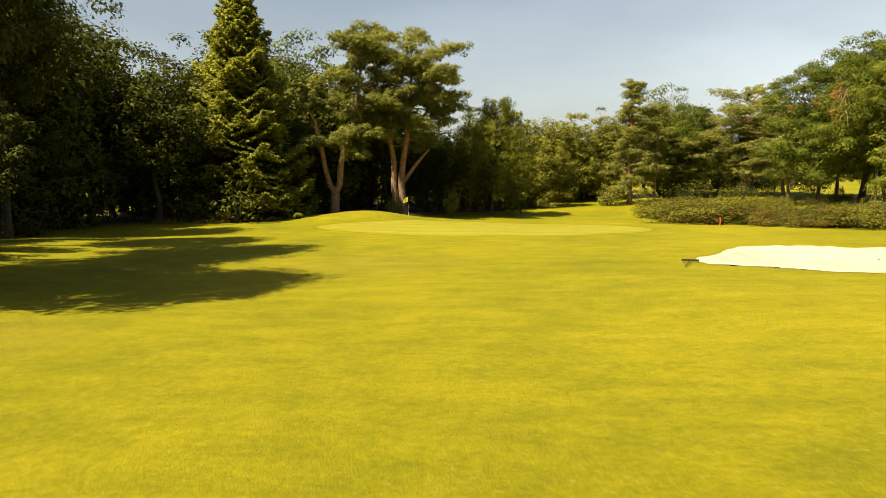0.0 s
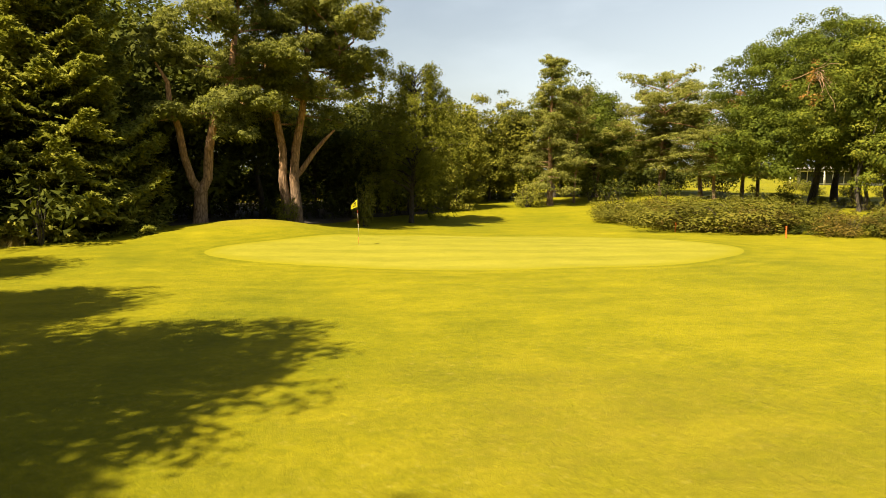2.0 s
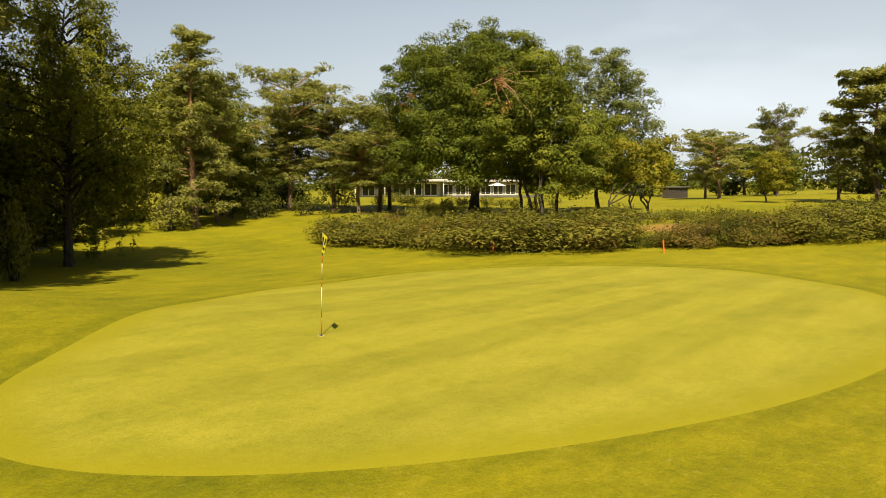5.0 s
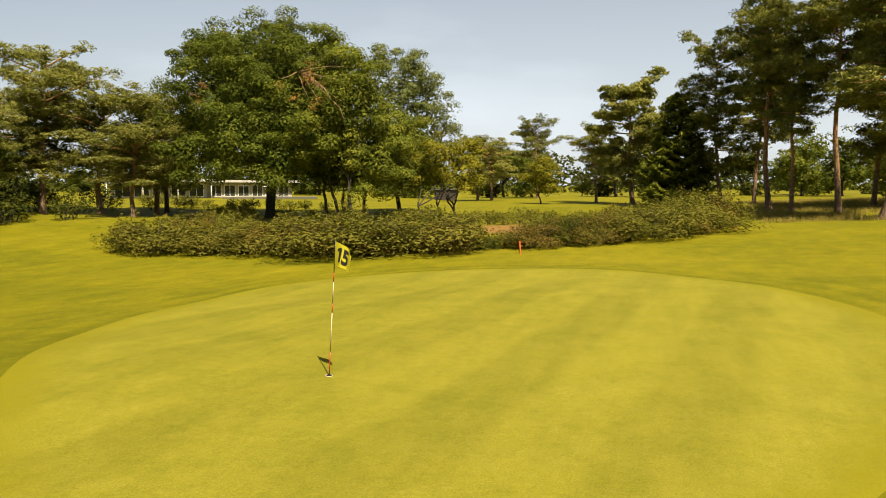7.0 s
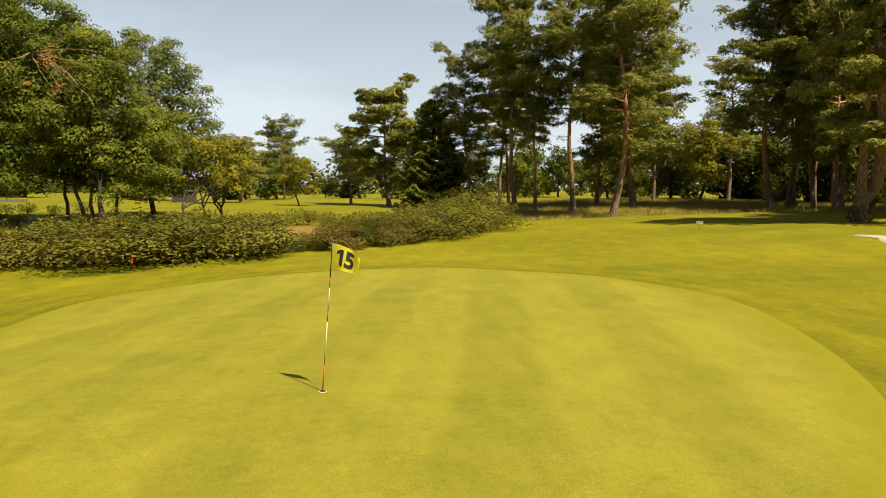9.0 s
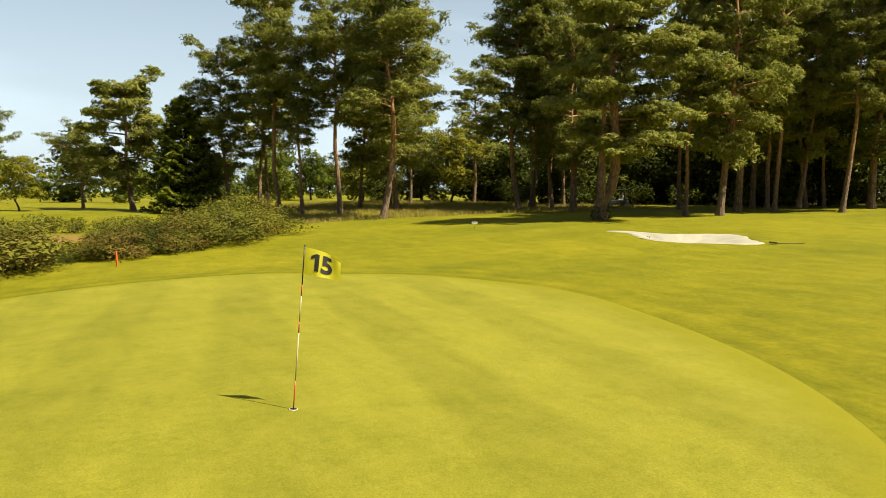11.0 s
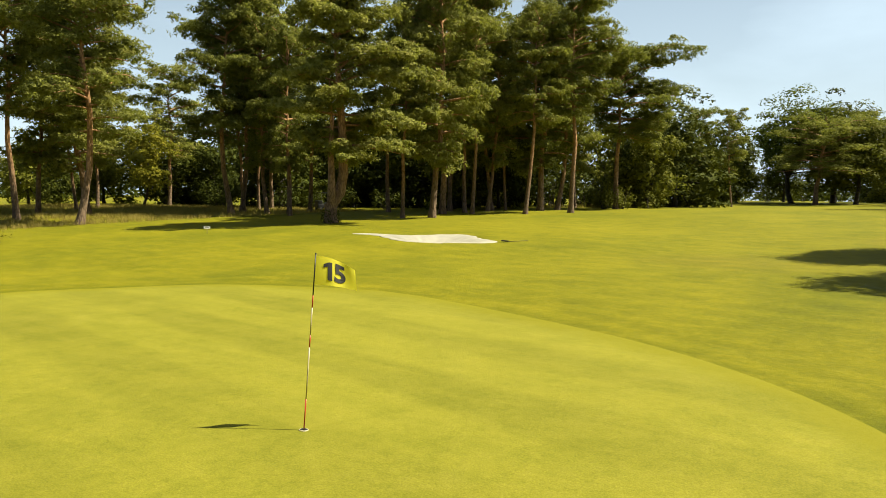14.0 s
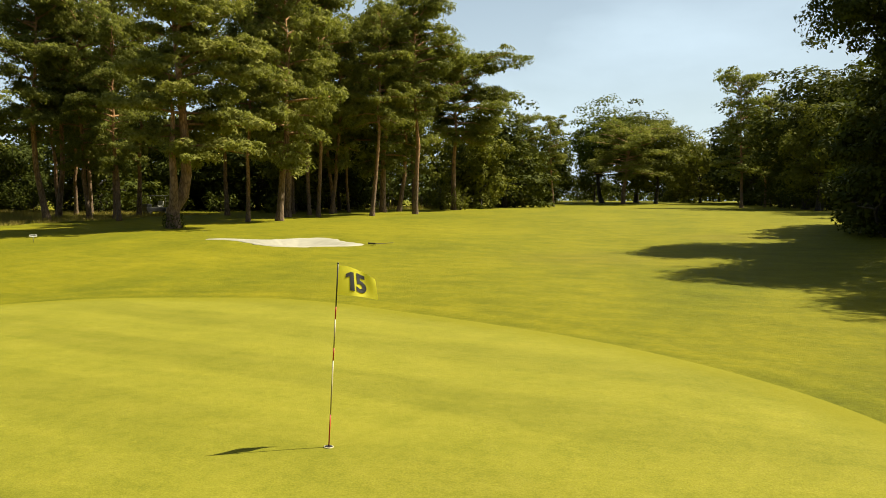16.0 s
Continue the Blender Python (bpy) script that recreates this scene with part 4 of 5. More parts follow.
st = np.array([[0, 0, -0.3], [0.0, 0, 0.8], [0.05, 0.1, 3.0], [0.0, 0.1, 6.0], [-0.2, 0.1, 8.4], [-0.1, -0.2, 11.0], [0.3, -0.4, 13.6], [0.2, -0.6, 16.2]])
lone = make_pine("pine_tree", "tall flat-topped pine at the end of the wood", g, [(st, 0.34)], 0.50, 5.8, 40, 6, 34, 28.2, -70.6, needle=0.24, puff=0.52, taper=-0.15)
snag = bent((0.1, 0.1, 7.2), (-1.2, -0.7, 9.4), 6, 0.16, g)
sv, sf = tubes([(snag, np.linspace(0.09, 0.03, 6))], 6)
part("dead_limb", mesh_np("dead_limb", sv, sf, True), M_DEADWOOD, lone, "pale bare dead limb")
scatter(masters, spots, g)
scatter(rear_masters, rear_spots, g)
wide = []
for h, lean, first, reach, nb in ((13.0, (0.8, 0.3), 0.28, 4.3, 46), (12.0, (-0.6, 0.5), 0.34, 4.4, 40)):
    st = stem(h, lean, 9, 0.12, g)
    wide.append((make_pine("pine_tree", "broad spreading pine with dense olive plates of needles", g, [(st, 0.27)], first, reach, nb, 5, 24, group="spreading pines", needle=0.23, puff=0.50, taper=-0.1), h))
scatter(wide, [(38.0, 47.0, 12.6, 1.0), (42.0, 44.6, 10.0, 1.2), (44.6, 40.6, 9.6, 1.25), (39.2, 48.6, 11.6, 0.95), (47.2, 41.6, 10.0, 1.15), (41.0, 40.0, 8.6, 1.1), (110.0, 17.0, 12.2, 0.8), (92.0, 20.5, 9.6, 1.1), (97.0, 24.0, 9.0, 1.1), (16.8, -121.0, 15.5, 1.15), (84.0, 4.5, 9.0), (30.0, 46.5, 9.6)], g)

# -- broadleaved woods --
def round_lobes(h, r, n, rng, low=0.34):
    out = [(0, 0, h * 0.62, r * 0.8, r * 0.8, h * 0.36)]
    for q in range(n):
        a = q * 2.4 + rng.random()
        out.append((math.cos(a) * r * 0.55, math.sin(a) * r * 0.55, h * (low + (0.68 - low) * rng.random()), r * 0.5, r * 0.5, h * 0.2))
    return out


mid = [(make_broadleaf("tree", "tall broadleaved tree at the wood's edge", g, round_lobes(15, 4.6, 8, g, 0.2), 84, 96, 0.23, 4.5, 0.28, material=m, group="trees of the woods", tri=True, clump=1.2), 15.0) for m in (M_OAK, M_DARK, M_BIRCH)]
# the wood's shade is put into these trees' dark leaf colour
dusk = [(make_broadleaf("tree", "close-leaved tree of the wood with shade put into its dark leaves", g, round_lobes(15, 4.6, 9, g, 0.14), 76, 80, 0.22, 4.5, 0.28, material=M_DARK, group="trees of the woods", tri=True, clump=1.2), 15.0)]
far = [(make_broadleaf("tree", "distant rounded tree along the course", g, round_lobes(15, 5.4, 10, g, 0.05), 60, 44, 0.42, 3.6, 0.3, material=m, group="distant trees", tri=True, clump=1.4), 15.0) for m in (M_OAK, M_DARK, M_OAK)]
r = np.random.default_rng(5)
wood_nw = [(-20, 20, 17), (-29, 22, 18), (-24, 15, 15.5), (-15, 24, 16.5), (20, 50, 10.6), (25, 47, 12.5), (28, 52, 13.5), (32, 55, 13.0), (37, 56, 11.7), (29.5, 46.5, 11.5),
           (-10.3, -91.4, 17.5, 1.25), (-11, -83, 14, 1.1), (-16, -74, 14), (-14, -99, 16)]
shaded = [(-31, 14, 18.0), (-36, 20, 19.0), (-27, 4, 16.5), (-33, 6, 17.0), (-26, -6, 16.5), (-10, 23, 13.0), (-9, 30, 13.0), (-19, 30, 15.0),
          (-14, 18, 13.0), (-6, 24, 12.0), (-21.5, 14, 15), (-12.5, 18.5, 14.5), (-20.5, 3, 12), (-22, 8, 14), (-17, 22.5, 16.5), (0.8, 25.5, 9.0), (-18.5, -43.5, 12), (-20.5, -40, 13), (-21, -36, 13), (-36, -6, 19), (-31, -13, 20), (-30, -3, 19), (-2, 27, 10.3), (3, 31, 9.5), (-4, 36, 10.8), (2, 36, 10.5)]
scatter(mid, wood_nw, r)
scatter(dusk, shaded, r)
birches = [(make_broadleaf("birch_tree", "feathery olive-green birch of the wood's edge", g, round_lobes(12, 3.4, 12, g, 0.10), 100, 70, 0.21, 3.0, 0.16, material=M_BIRCH, group="birches of the wood's edge", tri=True, clump=0.95, droop=0.5), 12.0)]
scatter(birches, [(6.0, 38.5, 12.2), (9.6, 41, 12.6), (13.2, 42.5, 12.2), (16.6, 44.5, 11.6), (11.4, 35.6, 9.4), (7.2, 33.5, 8.6), (3.5, 44, 13.2), (15, 48, 12.4), (19.5, 46.5, 11.8)], r)
limes = [(make_broadleaf("lime_tree", "sunlit lime tree glowing yellow-green behind the pines", g, [(0, 0, 5.6, 3.4, 3.4, 3.6), (1.2, 0.8, 7.2, 2.2, 2.2, 2.0), (-1.4, -0.6, 3.4, 2.2, 2.2, 2.0)], 40, 130, 0.2, 2.4, 0.18, material=M_LIGHT, tri=True, clump=1.0), 9.5)]
scatter(limes, [(70.0, -36.5, 9.8)], r)
west = [(-11.2, -36.4, 18.6, 0.86), (-12.7, -25.9, 17.9, 0.86), (-16.8, -20.1, 17.5, 0.86), (-22, -12, 18), (-22, -46, 18), (-28, -24, 18), (-13.8, -31.5, 16.6, 0.80), (-16.9, -37.2, 17, 0.85)]
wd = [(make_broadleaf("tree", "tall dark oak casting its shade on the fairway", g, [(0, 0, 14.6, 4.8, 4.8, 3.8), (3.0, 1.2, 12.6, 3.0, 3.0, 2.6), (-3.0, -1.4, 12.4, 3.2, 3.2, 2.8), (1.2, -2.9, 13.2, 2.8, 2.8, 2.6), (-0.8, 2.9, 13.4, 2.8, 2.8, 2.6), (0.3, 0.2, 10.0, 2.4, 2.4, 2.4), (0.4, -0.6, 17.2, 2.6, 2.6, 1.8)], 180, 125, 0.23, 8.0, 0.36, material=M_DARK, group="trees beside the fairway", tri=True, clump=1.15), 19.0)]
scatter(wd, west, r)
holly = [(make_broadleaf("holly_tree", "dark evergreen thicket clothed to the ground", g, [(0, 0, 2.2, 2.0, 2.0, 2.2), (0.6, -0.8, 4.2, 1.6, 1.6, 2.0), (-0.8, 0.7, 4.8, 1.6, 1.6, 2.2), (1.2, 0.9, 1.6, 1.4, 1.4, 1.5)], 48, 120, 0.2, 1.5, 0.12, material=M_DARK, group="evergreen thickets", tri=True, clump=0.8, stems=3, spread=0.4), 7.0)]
scatter(holly, [(-11.5, -38.0, 7.5), (-13.5, -36.0, 8), (-14.5, -40.5, 8.5), (-16.5, -33.0, 8), (-17, -27.5, 7), (-18, -23.5, 7), (-12.8, -41.5, 6.5), (-20.5, -16, 7), (-23, -8, 7), (-24, -2, 7), (-11.9, -41.0, 7.5), (-12.2, -44, 10), (-12.8, -48, 11), (-14.5, -46, 12)], r)
distant = [(-20, -66, 17), (-17, -88, 18), (104, -28, 10), (112, -24, 10)]
vista = [(22.3, -131, 20.5, 1.25), (16.9, -137, 21.5, 1.3), (12.1, -128, 18.5, 1.15)]
south = [(27, -146, 13), (9, -150, 15), (11.2, -164, 17.5, 1.2), (2, -150, 16), (33, -135, 13), (-4, -125, 17), (-9, -116, 17), (-9, -140, 20),
         (-14, -108, 16), (-3, -134, 17), (5, -138, 15), (31, -116, 14), (34, -108, 14), (38, -134, 13), (34, -98, 14)]
behind = [(30.6, -83.3, 14.5), (28.6, -80.5, 12.5), (28.3, -89.5, 14.5), (60.5, -64.5, 14, 1.1), (56, -68, 14.5), (65, -61, 14), (53, -71, 15), (62, -71, 12), (67, -75, 12), (58, -76, 12), (71, -67, 12), (52, -80, 13), (40, -125, 13), (41, -96, 16), (46, -84, 17), (52, -78, 16), (45, -70, 15), (50, -62, 14),
          (58, -58, 14), (67, -55, 14), (76, -50, 13), (40, -64, 14), (82, -38, 12), 
          (60, -48, 11),
          (70, -46, 11), (42, -58, 12), (78, -44, 11), (76, -30, 9), (84, -30, 10)]
distant += [(132 + 9 * math.sin(q * 2.1), -62 + q * 7.5, 9.5 + 2.0 * math.sin(q * 3.7), 1.25) for q in range(23)]
distant += [(118 - q * 13 + 3 * math.sin(q), 96 + q * 2.0, 10 + 2 * math.sin(q * 1.7), 1.2) for q in range(7)]
distant += [(-45 - 6 * (q % 3), -62 + q * 14.0, 16 + 2 * math.sin(q), 1.1) for q in range(6)]
scatter(far, distant, r)
# two of three get dark leaves, painting the shade of their sunless side
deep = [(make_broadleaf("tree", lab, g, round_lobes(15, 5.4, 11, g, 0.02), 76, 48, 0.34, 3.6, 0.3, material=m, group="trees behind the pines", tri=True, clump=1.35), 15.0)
        for lab, m in (("broadleaved tree behind the pine wood with shade put into its dark leaves", M_DARK), ("green broadleaved tree behind the pine wood", M_BIRCH), ("broadleaved tree behind the pine wood with shade put into its dark leaves", M_DARK))]
scatter(mid, vista, r)
scatter(deep, south + behind, r)

# -- the far woods all round --
a = r.random(4300) * 2 * np.pi
rr = 205 + 60 * r.random(4300)
hh = 9 + 3.0 * np.sin(a * 9) + 2.0 * np.sin(a * 23 + 1)
cx, cy = 20 + rr * np.cos(a), -20 + rr * np.sin(a)
cen = np.stack([cx, cy, ground_z(cx, cy) + hh * r.random(4300) ** 1.6], -1)
V, F = leaves(cen, np.tile((4.0, 4.0, 2.4), (4300, 1)), 16, 1.5, 1.1, r, tri=True)
thing("far_woods", mesh_np("far_woods", V, F), M_DARK, label="belt of distant mixed woodland round the course", category="woodland", kind="stuff")

# ---- hedge, shrubs and undergrowth ----
def make_bush(name, label, rng, w, h, clumps, per, leaf, material, group="", category="bush"):
    root = tree_root(0, 0, name, label, category, group)
    a, s = rng.random(clumps) * 2 * np.pi, np.sqrt(rng.random(clumps)) * 0.8
    z = h * (0.12 + 0.68 * rng.random(clumps)) * (1 - 0.15 * s)
    cen = np.stack([np.cos(a) * s * w, np.sin(a) * s * w, z], -1)
    puff = (0.24 * w + 0.1 * h) * (0.7 + 0.6 * rng.random((clumps, 1)))
    V, F = leaves(cen, np.repeat(puff, 3, 1) * (1, 1, 0.9), per, leaf, leaf * 0.55, rng, shell=0.5, loose=0.42, tri=True)
    shoots = np.stack([np.cos(a), np.sin(a)], -1) * (s * w)[:, None]
    tip = np.concatenate([shoots, (h * (0.78 + 0.3 * rng.random(clumps)))[:, None]], 1)
    V2, F2 = leaves(tip, np.tile((0.07 * w, 0.07 * w, 0.16 * h), (clumps, 1)), 9, leaf, leaf * 0.5, rng, shell=0.2, loose=0.9, tri=True)
    V, F = np.concatenate([V, V2]), np.concatenate([F, F2 + len(V)])
    part("foliage", mesh_np("foliage", V, F), material, root)
    paths = []
    for q in range(9):
        t = rng.random() * 2 * math.pi
        e = (math.cos(t) * w * 0.7 * rng.random(), math.sin(t) * w * 0.7 * rng.random(), h * (0.7 + 0.3 * rng.random()))
        paths.append((bent((e[0] * 0.2, e[1] * 0.2, -0.1), e, 5, 0.05, rng), np.linspace(0.03, 0.008, 5)))
    bv, bf = tubes(paths, 5)
    part("woody_frame", mesh_np("woody_frame", bv, bf, True), M_BARK, root)
    return root


b = np.random.default_rng(23)
hedge_masters = [(make_bush("hedge_bush", lab, b, w, 1.6, n, per, 0.10, mt, "bushes of the pond hedge"), 1.82) for lab, mt, w, n, per in
                 (("wild hedge bush with small olive leaves", M_HEDGE, 1.5, 19, 200), ("russet-tinged wild hedge bush", M_RUSSET, 1.6, 20, 190), ("fresh green willow scrub in the hedge", M_HEDGE_B, 1.3, 17, 200),
                  ("wild hedge bush with small olive leaves", M_HEDGE, 1.7, 22, 185), ("dark bramble bush in the hedge", M_DARK, 1.4, 18, 185))]
far_hedge = [(make_bush("hedge_bush", "low rough bush in a distant hedge line", b, 1.6, 1.6, 16, 46, 0.19, mt, "bushes of the distant hedges"), 1.82) for mt in (M_HEDGE, M_HEDGE_B)]
line = [(20.4, 24.0), (20.6, 21.0), (21.6, 16.8), (20.9, 10.8), (21.6, 5.6), (24.6, 1.4), (28.2, -2.6), (31.4, -5.8), (36.5, -7.0), (44.0, -8.6)]
hedge = []
for (x0, y0), (x1, y1) in zip(line, line[1:]):
    n = max(1, round(math.hypot(x1 - x0, y1 - y0) / 1.5))
    ux, uy = (y0 - y1), (x1 - x0)
    ul = math.hypot(ux, uy)
    ux, uy = -abs(ux) / ul * -1, uy / ul * -1 if ux < 0 else uy / ul
    for q in range(n):
        f = (q + b.random() * 0.5) / n
        px, py = x0 + (x1 - x0) * f, y0 + (y1 - y0) * f
        t = (px - 19) / 25
        hgt = (1.5 + 0.75 * b.random()) if px < 27 else (1.4 + 0.8 * b.random() + 1.0 * max(0, t - 0.6))
        before_pond = math.hypot(px - 23.4, py - 3.4) < 2.3      # the hedge is thin here and lets the bank be seen
        if before_pond:
            hgt = 0.78 + 0.2 * b.random()
        ox, oy = (1.4, 0.25) if px < 26 else (0.6, 1.3)
        if before_pond:
            ox += 0.9
        hedge.append((px + ox + b.normal(0, 0.2), py + oy + b.normal(0, 0.2), hgt * 1.08, (1.15 + 0.4 * b.random()) * (1.6 if before_pond else 1.0)))
        if before_pond:
            continue
        hedge.append((px + ox * 2.7 + b.normal(0, 0.3), py + oy * 2.4 + b.normal(0, 0.4), hgt * (0.85 + 0.3 * b.random())))
        if px < 27 and q % 2 == 0:
            hedge.append((px + ox * 4.6 + b.normal(0, 0.4), py + b.normal(0, 0.5), hgt * (0.85 + 0.35 * b.random())))
far_line = [(41.5 + b.normal(0, 1.0), 14 - q * 1.45, 1.2 + 0.5 * b.random()) for q in range(15)]
far_line += [(43.8 + b.normal(0, 1.0), 30 - q * 2.0, 1.1 + 0.5 * b.random()) for q in range(17)]
far_line += [(62 - q * 0.4 + b.normal(0, 1.0), 58 - q * 2.3, 1.3 + 0.5 * b.random()) for q in range(14)]
far_line += [(36 + q * 1.3, 27 + b.normal(0, 1.0) + q * 0.9, 1.2 + 0.4 * b.random()) for q in range(8)]
hedge += [(27.4, -0.6, 1.3), (28.6, 0.0, 1.5), (29.4, -1.6, 1.7)]
hedge += [(43.0, -7.2, 3.3), (41.8, -6.4, 3.0), (44.4, -6.8, 2.8), (39.4, -5.6, 2.7), (36.5, -4.6, 2.5), (33.5, -2.0, 2.3), (30.6, -2.4, 2.1)]
scatter(hedge_masters, hedge, b)
scatter(far_hedge, far_line, b)

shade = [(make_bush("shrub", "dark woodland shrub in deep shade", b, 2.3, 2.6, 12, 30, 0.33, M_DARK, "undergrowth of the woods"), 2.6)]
under = [(-19 + q * 1.9 + b.normal(0, 0.5), 21.5 + 1.5 * math.sin(q * 0.6) + q * 0.42, 1.6 + 0.8 * b.random()) for q in range(11)]
under += [(-20 + q * 2.4 + b.normal(0, 0.5), 27 + 2 * math.sin(q) + q * 0.4, 3.2 + b.random()) for q in range(12)]
under += [(-44 + q * 2.6, 16 + 3 * math.sin(q * 2) + q * 0.8, 3.2 + 1.5 * b.random()) for q in range(12)]
under += [(-8 + q * 5.5, -152 + 6 * math.sin(q), 4.0 + b.random()) for q in range(11)] + [(-14 + q * 1.2, -72 - q * 6, 3.2 + b.random()) for q in range(9)]
under += [(-34 + q * 2.2, 9 + b.normal(0, 1.2) - q * 0.6, 2.6 + 1.2 * b.random()) for q in range(10)]
under += [(-24 + b.normal(0, 1), -2 - q * 3.5, 2.4 + b.random()) for q in range(8)]
under += [(2 + q * 3.0, 41 + q * 1.9 + b.normal(0, 0.8), 2.0 + b.random()) for q in range(7)]
under += [(27.5 + q * 2.2, 49 + b.normal(0, 1.0) + 3 * (q % 2), 1.8 + b.random()) for q in range(8)]
under += [(44 + q * 2.4, -55 - b.random() * 16 + q * 0.9, 2.2 + 1.4 * b.random()) for q in range(16)]
under += [(50 + q * 3.2, -47 + q * 0.6 + b.normal(0, 2), 2.0 + b.random()) for q in range(9)] + [(31 + q * 1.5, -74 - q * 2.2, 2.0 + b.random()) for q in range(7)]
under += [(36 + q * 3.0, -78 + 2.5 * math.sin(q * 1.7) + q * 0.5, 5.0 + b.random()) for q in range(17)]
under += [(-27 + q * 2.1, 31 + 1.5 * math.sin(q * 2.3) + q * 0.5, 3.4 + b.random()) for q in range(17)]
under += [(36 + q * 3.0, 62 + q * 0.9 + b.normal(0, 0.6), 2.6 + b.random()) for q in range(8)]
under += [(46, 47, 1.5), (49, 45, 1.4), (52, 43.5, 1.4), (51, 37, 1.3), (56, 38, 1.4)]
under += [(29.0, 40.8, 2.4), (30.6, 41.8, 2.6), (34.2, 40.6, 2.0), (36.0, 41.4, 2.2), (27.4, 42.0, 2.8)]
under += [(40, 52, 3.0), (44, 56, 3.2), (36, 50, 2.6), (48, 50, 3.0)]
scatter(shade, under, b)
small = [(make_bush("shrub", "sunlit low shrub at the edge of the trees", b, 1.1, 1.3, 14, 80, 0.13, M_HEDGE_B), 1.3)]
scatter(small, [(-3.9, 16.0, 1.5, 0.8), (1.4, 18.4, 2.3, 0.55), (-18.6, 4.8, 1.4, 1.3), (19.0, 37.4, 2.0, 1.3), (29.6, -70.4, 3.0, 0.9), (27.6, -70.8, 2.0)], b)

# ---- long dry grass ----
def tufts(name, label, spots, blade, width, per, material, rng):
    s = np.asarray(spots, float)
    n = len(s) * per
    base = np.repeat(s, per, 0) + rng.normal(0, 0.22, (n, 2))
    z = ground_z(base[:, 0], base[:, 1])
    a = rng.random(n) * 2 * np.pi
    lean = rng.normal(0, 0.35, (n, 2)) * blade
    h = blade * (0.5 + 0.7 * rng.random(n))
    side = np.stack([np.cos(a), np.sin(a)], -1) * width
    V = np.empty((n, 3, 3))
    V[:, 0] = np.concatenate([base - side, z[:, None] - 0.02], 1)
    V[:, 1] = np.concatenate([base + side, z[:, None] - 0.02], 1)
    V[:, 2] = np.concatenate([base + lean, (z + h)[:, None]], 1)
    return thing(name, mesh_np(name, V.reshape(-1, 3), np.arange(n * 3).reshape(-1, 3)), material, label=label, category="grass", kind="stuff")


sp = np.stack([b.uniform(42, 80, 5200), b.uniform(-48, -11, 5200)], -1)
keep = (sp[:, 1] < -11 - (sp[:, 0] - 44) * 0.02) & (sp[:, 0] > 46 - (sp[:, 1] + 20) * -0.05)
tufts("long_grass", "long straw-coloured grass under the pines", sp[keep], 0.36, 0.015, 14, M_STRAW, b)
sp = np.stack([b.uniform(24, 40, 500), b.uniform(-92, -72, 500)], -1)
tufts("long_grass", "uncut grass along the wood's edge", sp[sp[:, 0] > 31 + (sp[:, 1] + 82) * 0.2], 0.5, 0.025, 8, M_STRAW, b)
sp = np.stack([b.uniform(-21.0, -15.0, 90), b.uniform(2.6, 4.4, 90)], -1)
tufts("long_grass", "pale uncut grass at the spruce's foot", sp, 0.5, 0.012, 8, M_STRAW, b)

# ---- the flag ----
_m, _nt, _p, _o = node_material("flag_cloth")
_p.inputs["Base Color"].default_value, _p.inputs["Roughness"].default_value = (0.86, 0.77, 0.06, 1), 0.7
bump(_nt, _p, noise_fac(_nt, 700, 2), 0.2, 0.001)
_tr, _mx = _nt.nodes.new("ShaderNodeBsdfTranslucent"), _nt.nodes.new("ShaderNodeMixShader")
_tr.inputs["Color"].default_value, _mx.inputs[0].default_value = (0.95, 0.88, 0.08, 1), 0.6
_nt.links.new(_p.outputs[0], _mx.inputs[1])
_nt.links.new(_tr.outputs[0], _mx.inputs[2])
_nt.links.new(_mx.outputs[0], _o.inputs["Surface"])
M_CLOTH = _m
M_INK = plain("black_ink", (0.012, 0.012, 0.012), 0.7)
M_WHITE = plain("white_paint", (0.78, 0.76, 0.70), 0.45, 0, 0.06)
M_RED = plain("red_paint", (0.42, 0.035, 0.015), 0.4, 0, 0.1)
M_ORANGE = plain("orange_paint", (0.62, 0.10, 0.015), 0.5, 0, 0.12)
M_CREAM = plain("cream_paint", (0.46, 0.40, 0.26), 0.5, 0, 0.1)
M_STEEL = plain("dull_metal", (0.25, 0.24, 0.22), 0.4, 0.8)
M_BLACK = plain("black_plastic", (0.015, 0.015, 0.015), 0.45)
flag = tree_root(0, 0, "flagstick", "leaning red and white flagstick with a yellow numbered flag", "flag")
flag.matrix_basis = Matrix.Translation((0, 0, float(ground_z(0, 0)) + 0.03)) @ Vector((0, 0, 1)).rotation_difference(Vector((-0.042, -0.150, 2.03))).to_matrix().to_4x4()
zs = [0.0, 0.36, 0.96, 1.10, 1.42, 1.56, 2.04]
for n in range(6):
    part("band", cyl_bm(0.0075, 0.0075, zs[n + 1] - zs[n], (0, 0, (zs[n] + zs[n + 1]) / 2), segs=12), (M_RED, M_CREAM, M_RED, M_CREAM, M_RED, M_BLACK)[n], flag)
bm = bmesh.new()
bmesh.ops.create_uvsphere(bm, u_segments=10, v_segments=6, radius=0.010, matrix=pose(0, 0, 2.043))
part("cap", bm, M_BLACK, flag)


def cloth(u, v):
    """A point of the waving cloth: u from the stick to the fly, v from the lower to the upper edge."""
    w = 0.040 * u * math.sin(u * 6.0 + v * 1.4) + 0.010 * u * math.sin(u * 14 + 2) + 0.10 * u * (1 - v)
    x, droop = u * 0.49 * (1 - 0.05 * v), 0.10 * u * u * (0.5 + v)
    az = radians(210)
    return Vector((math.sin(az) * x + math.cos(az) * w, math.cos(az) * x - math.sin(az) * w, 1.69 + 0.33 * v - droop))


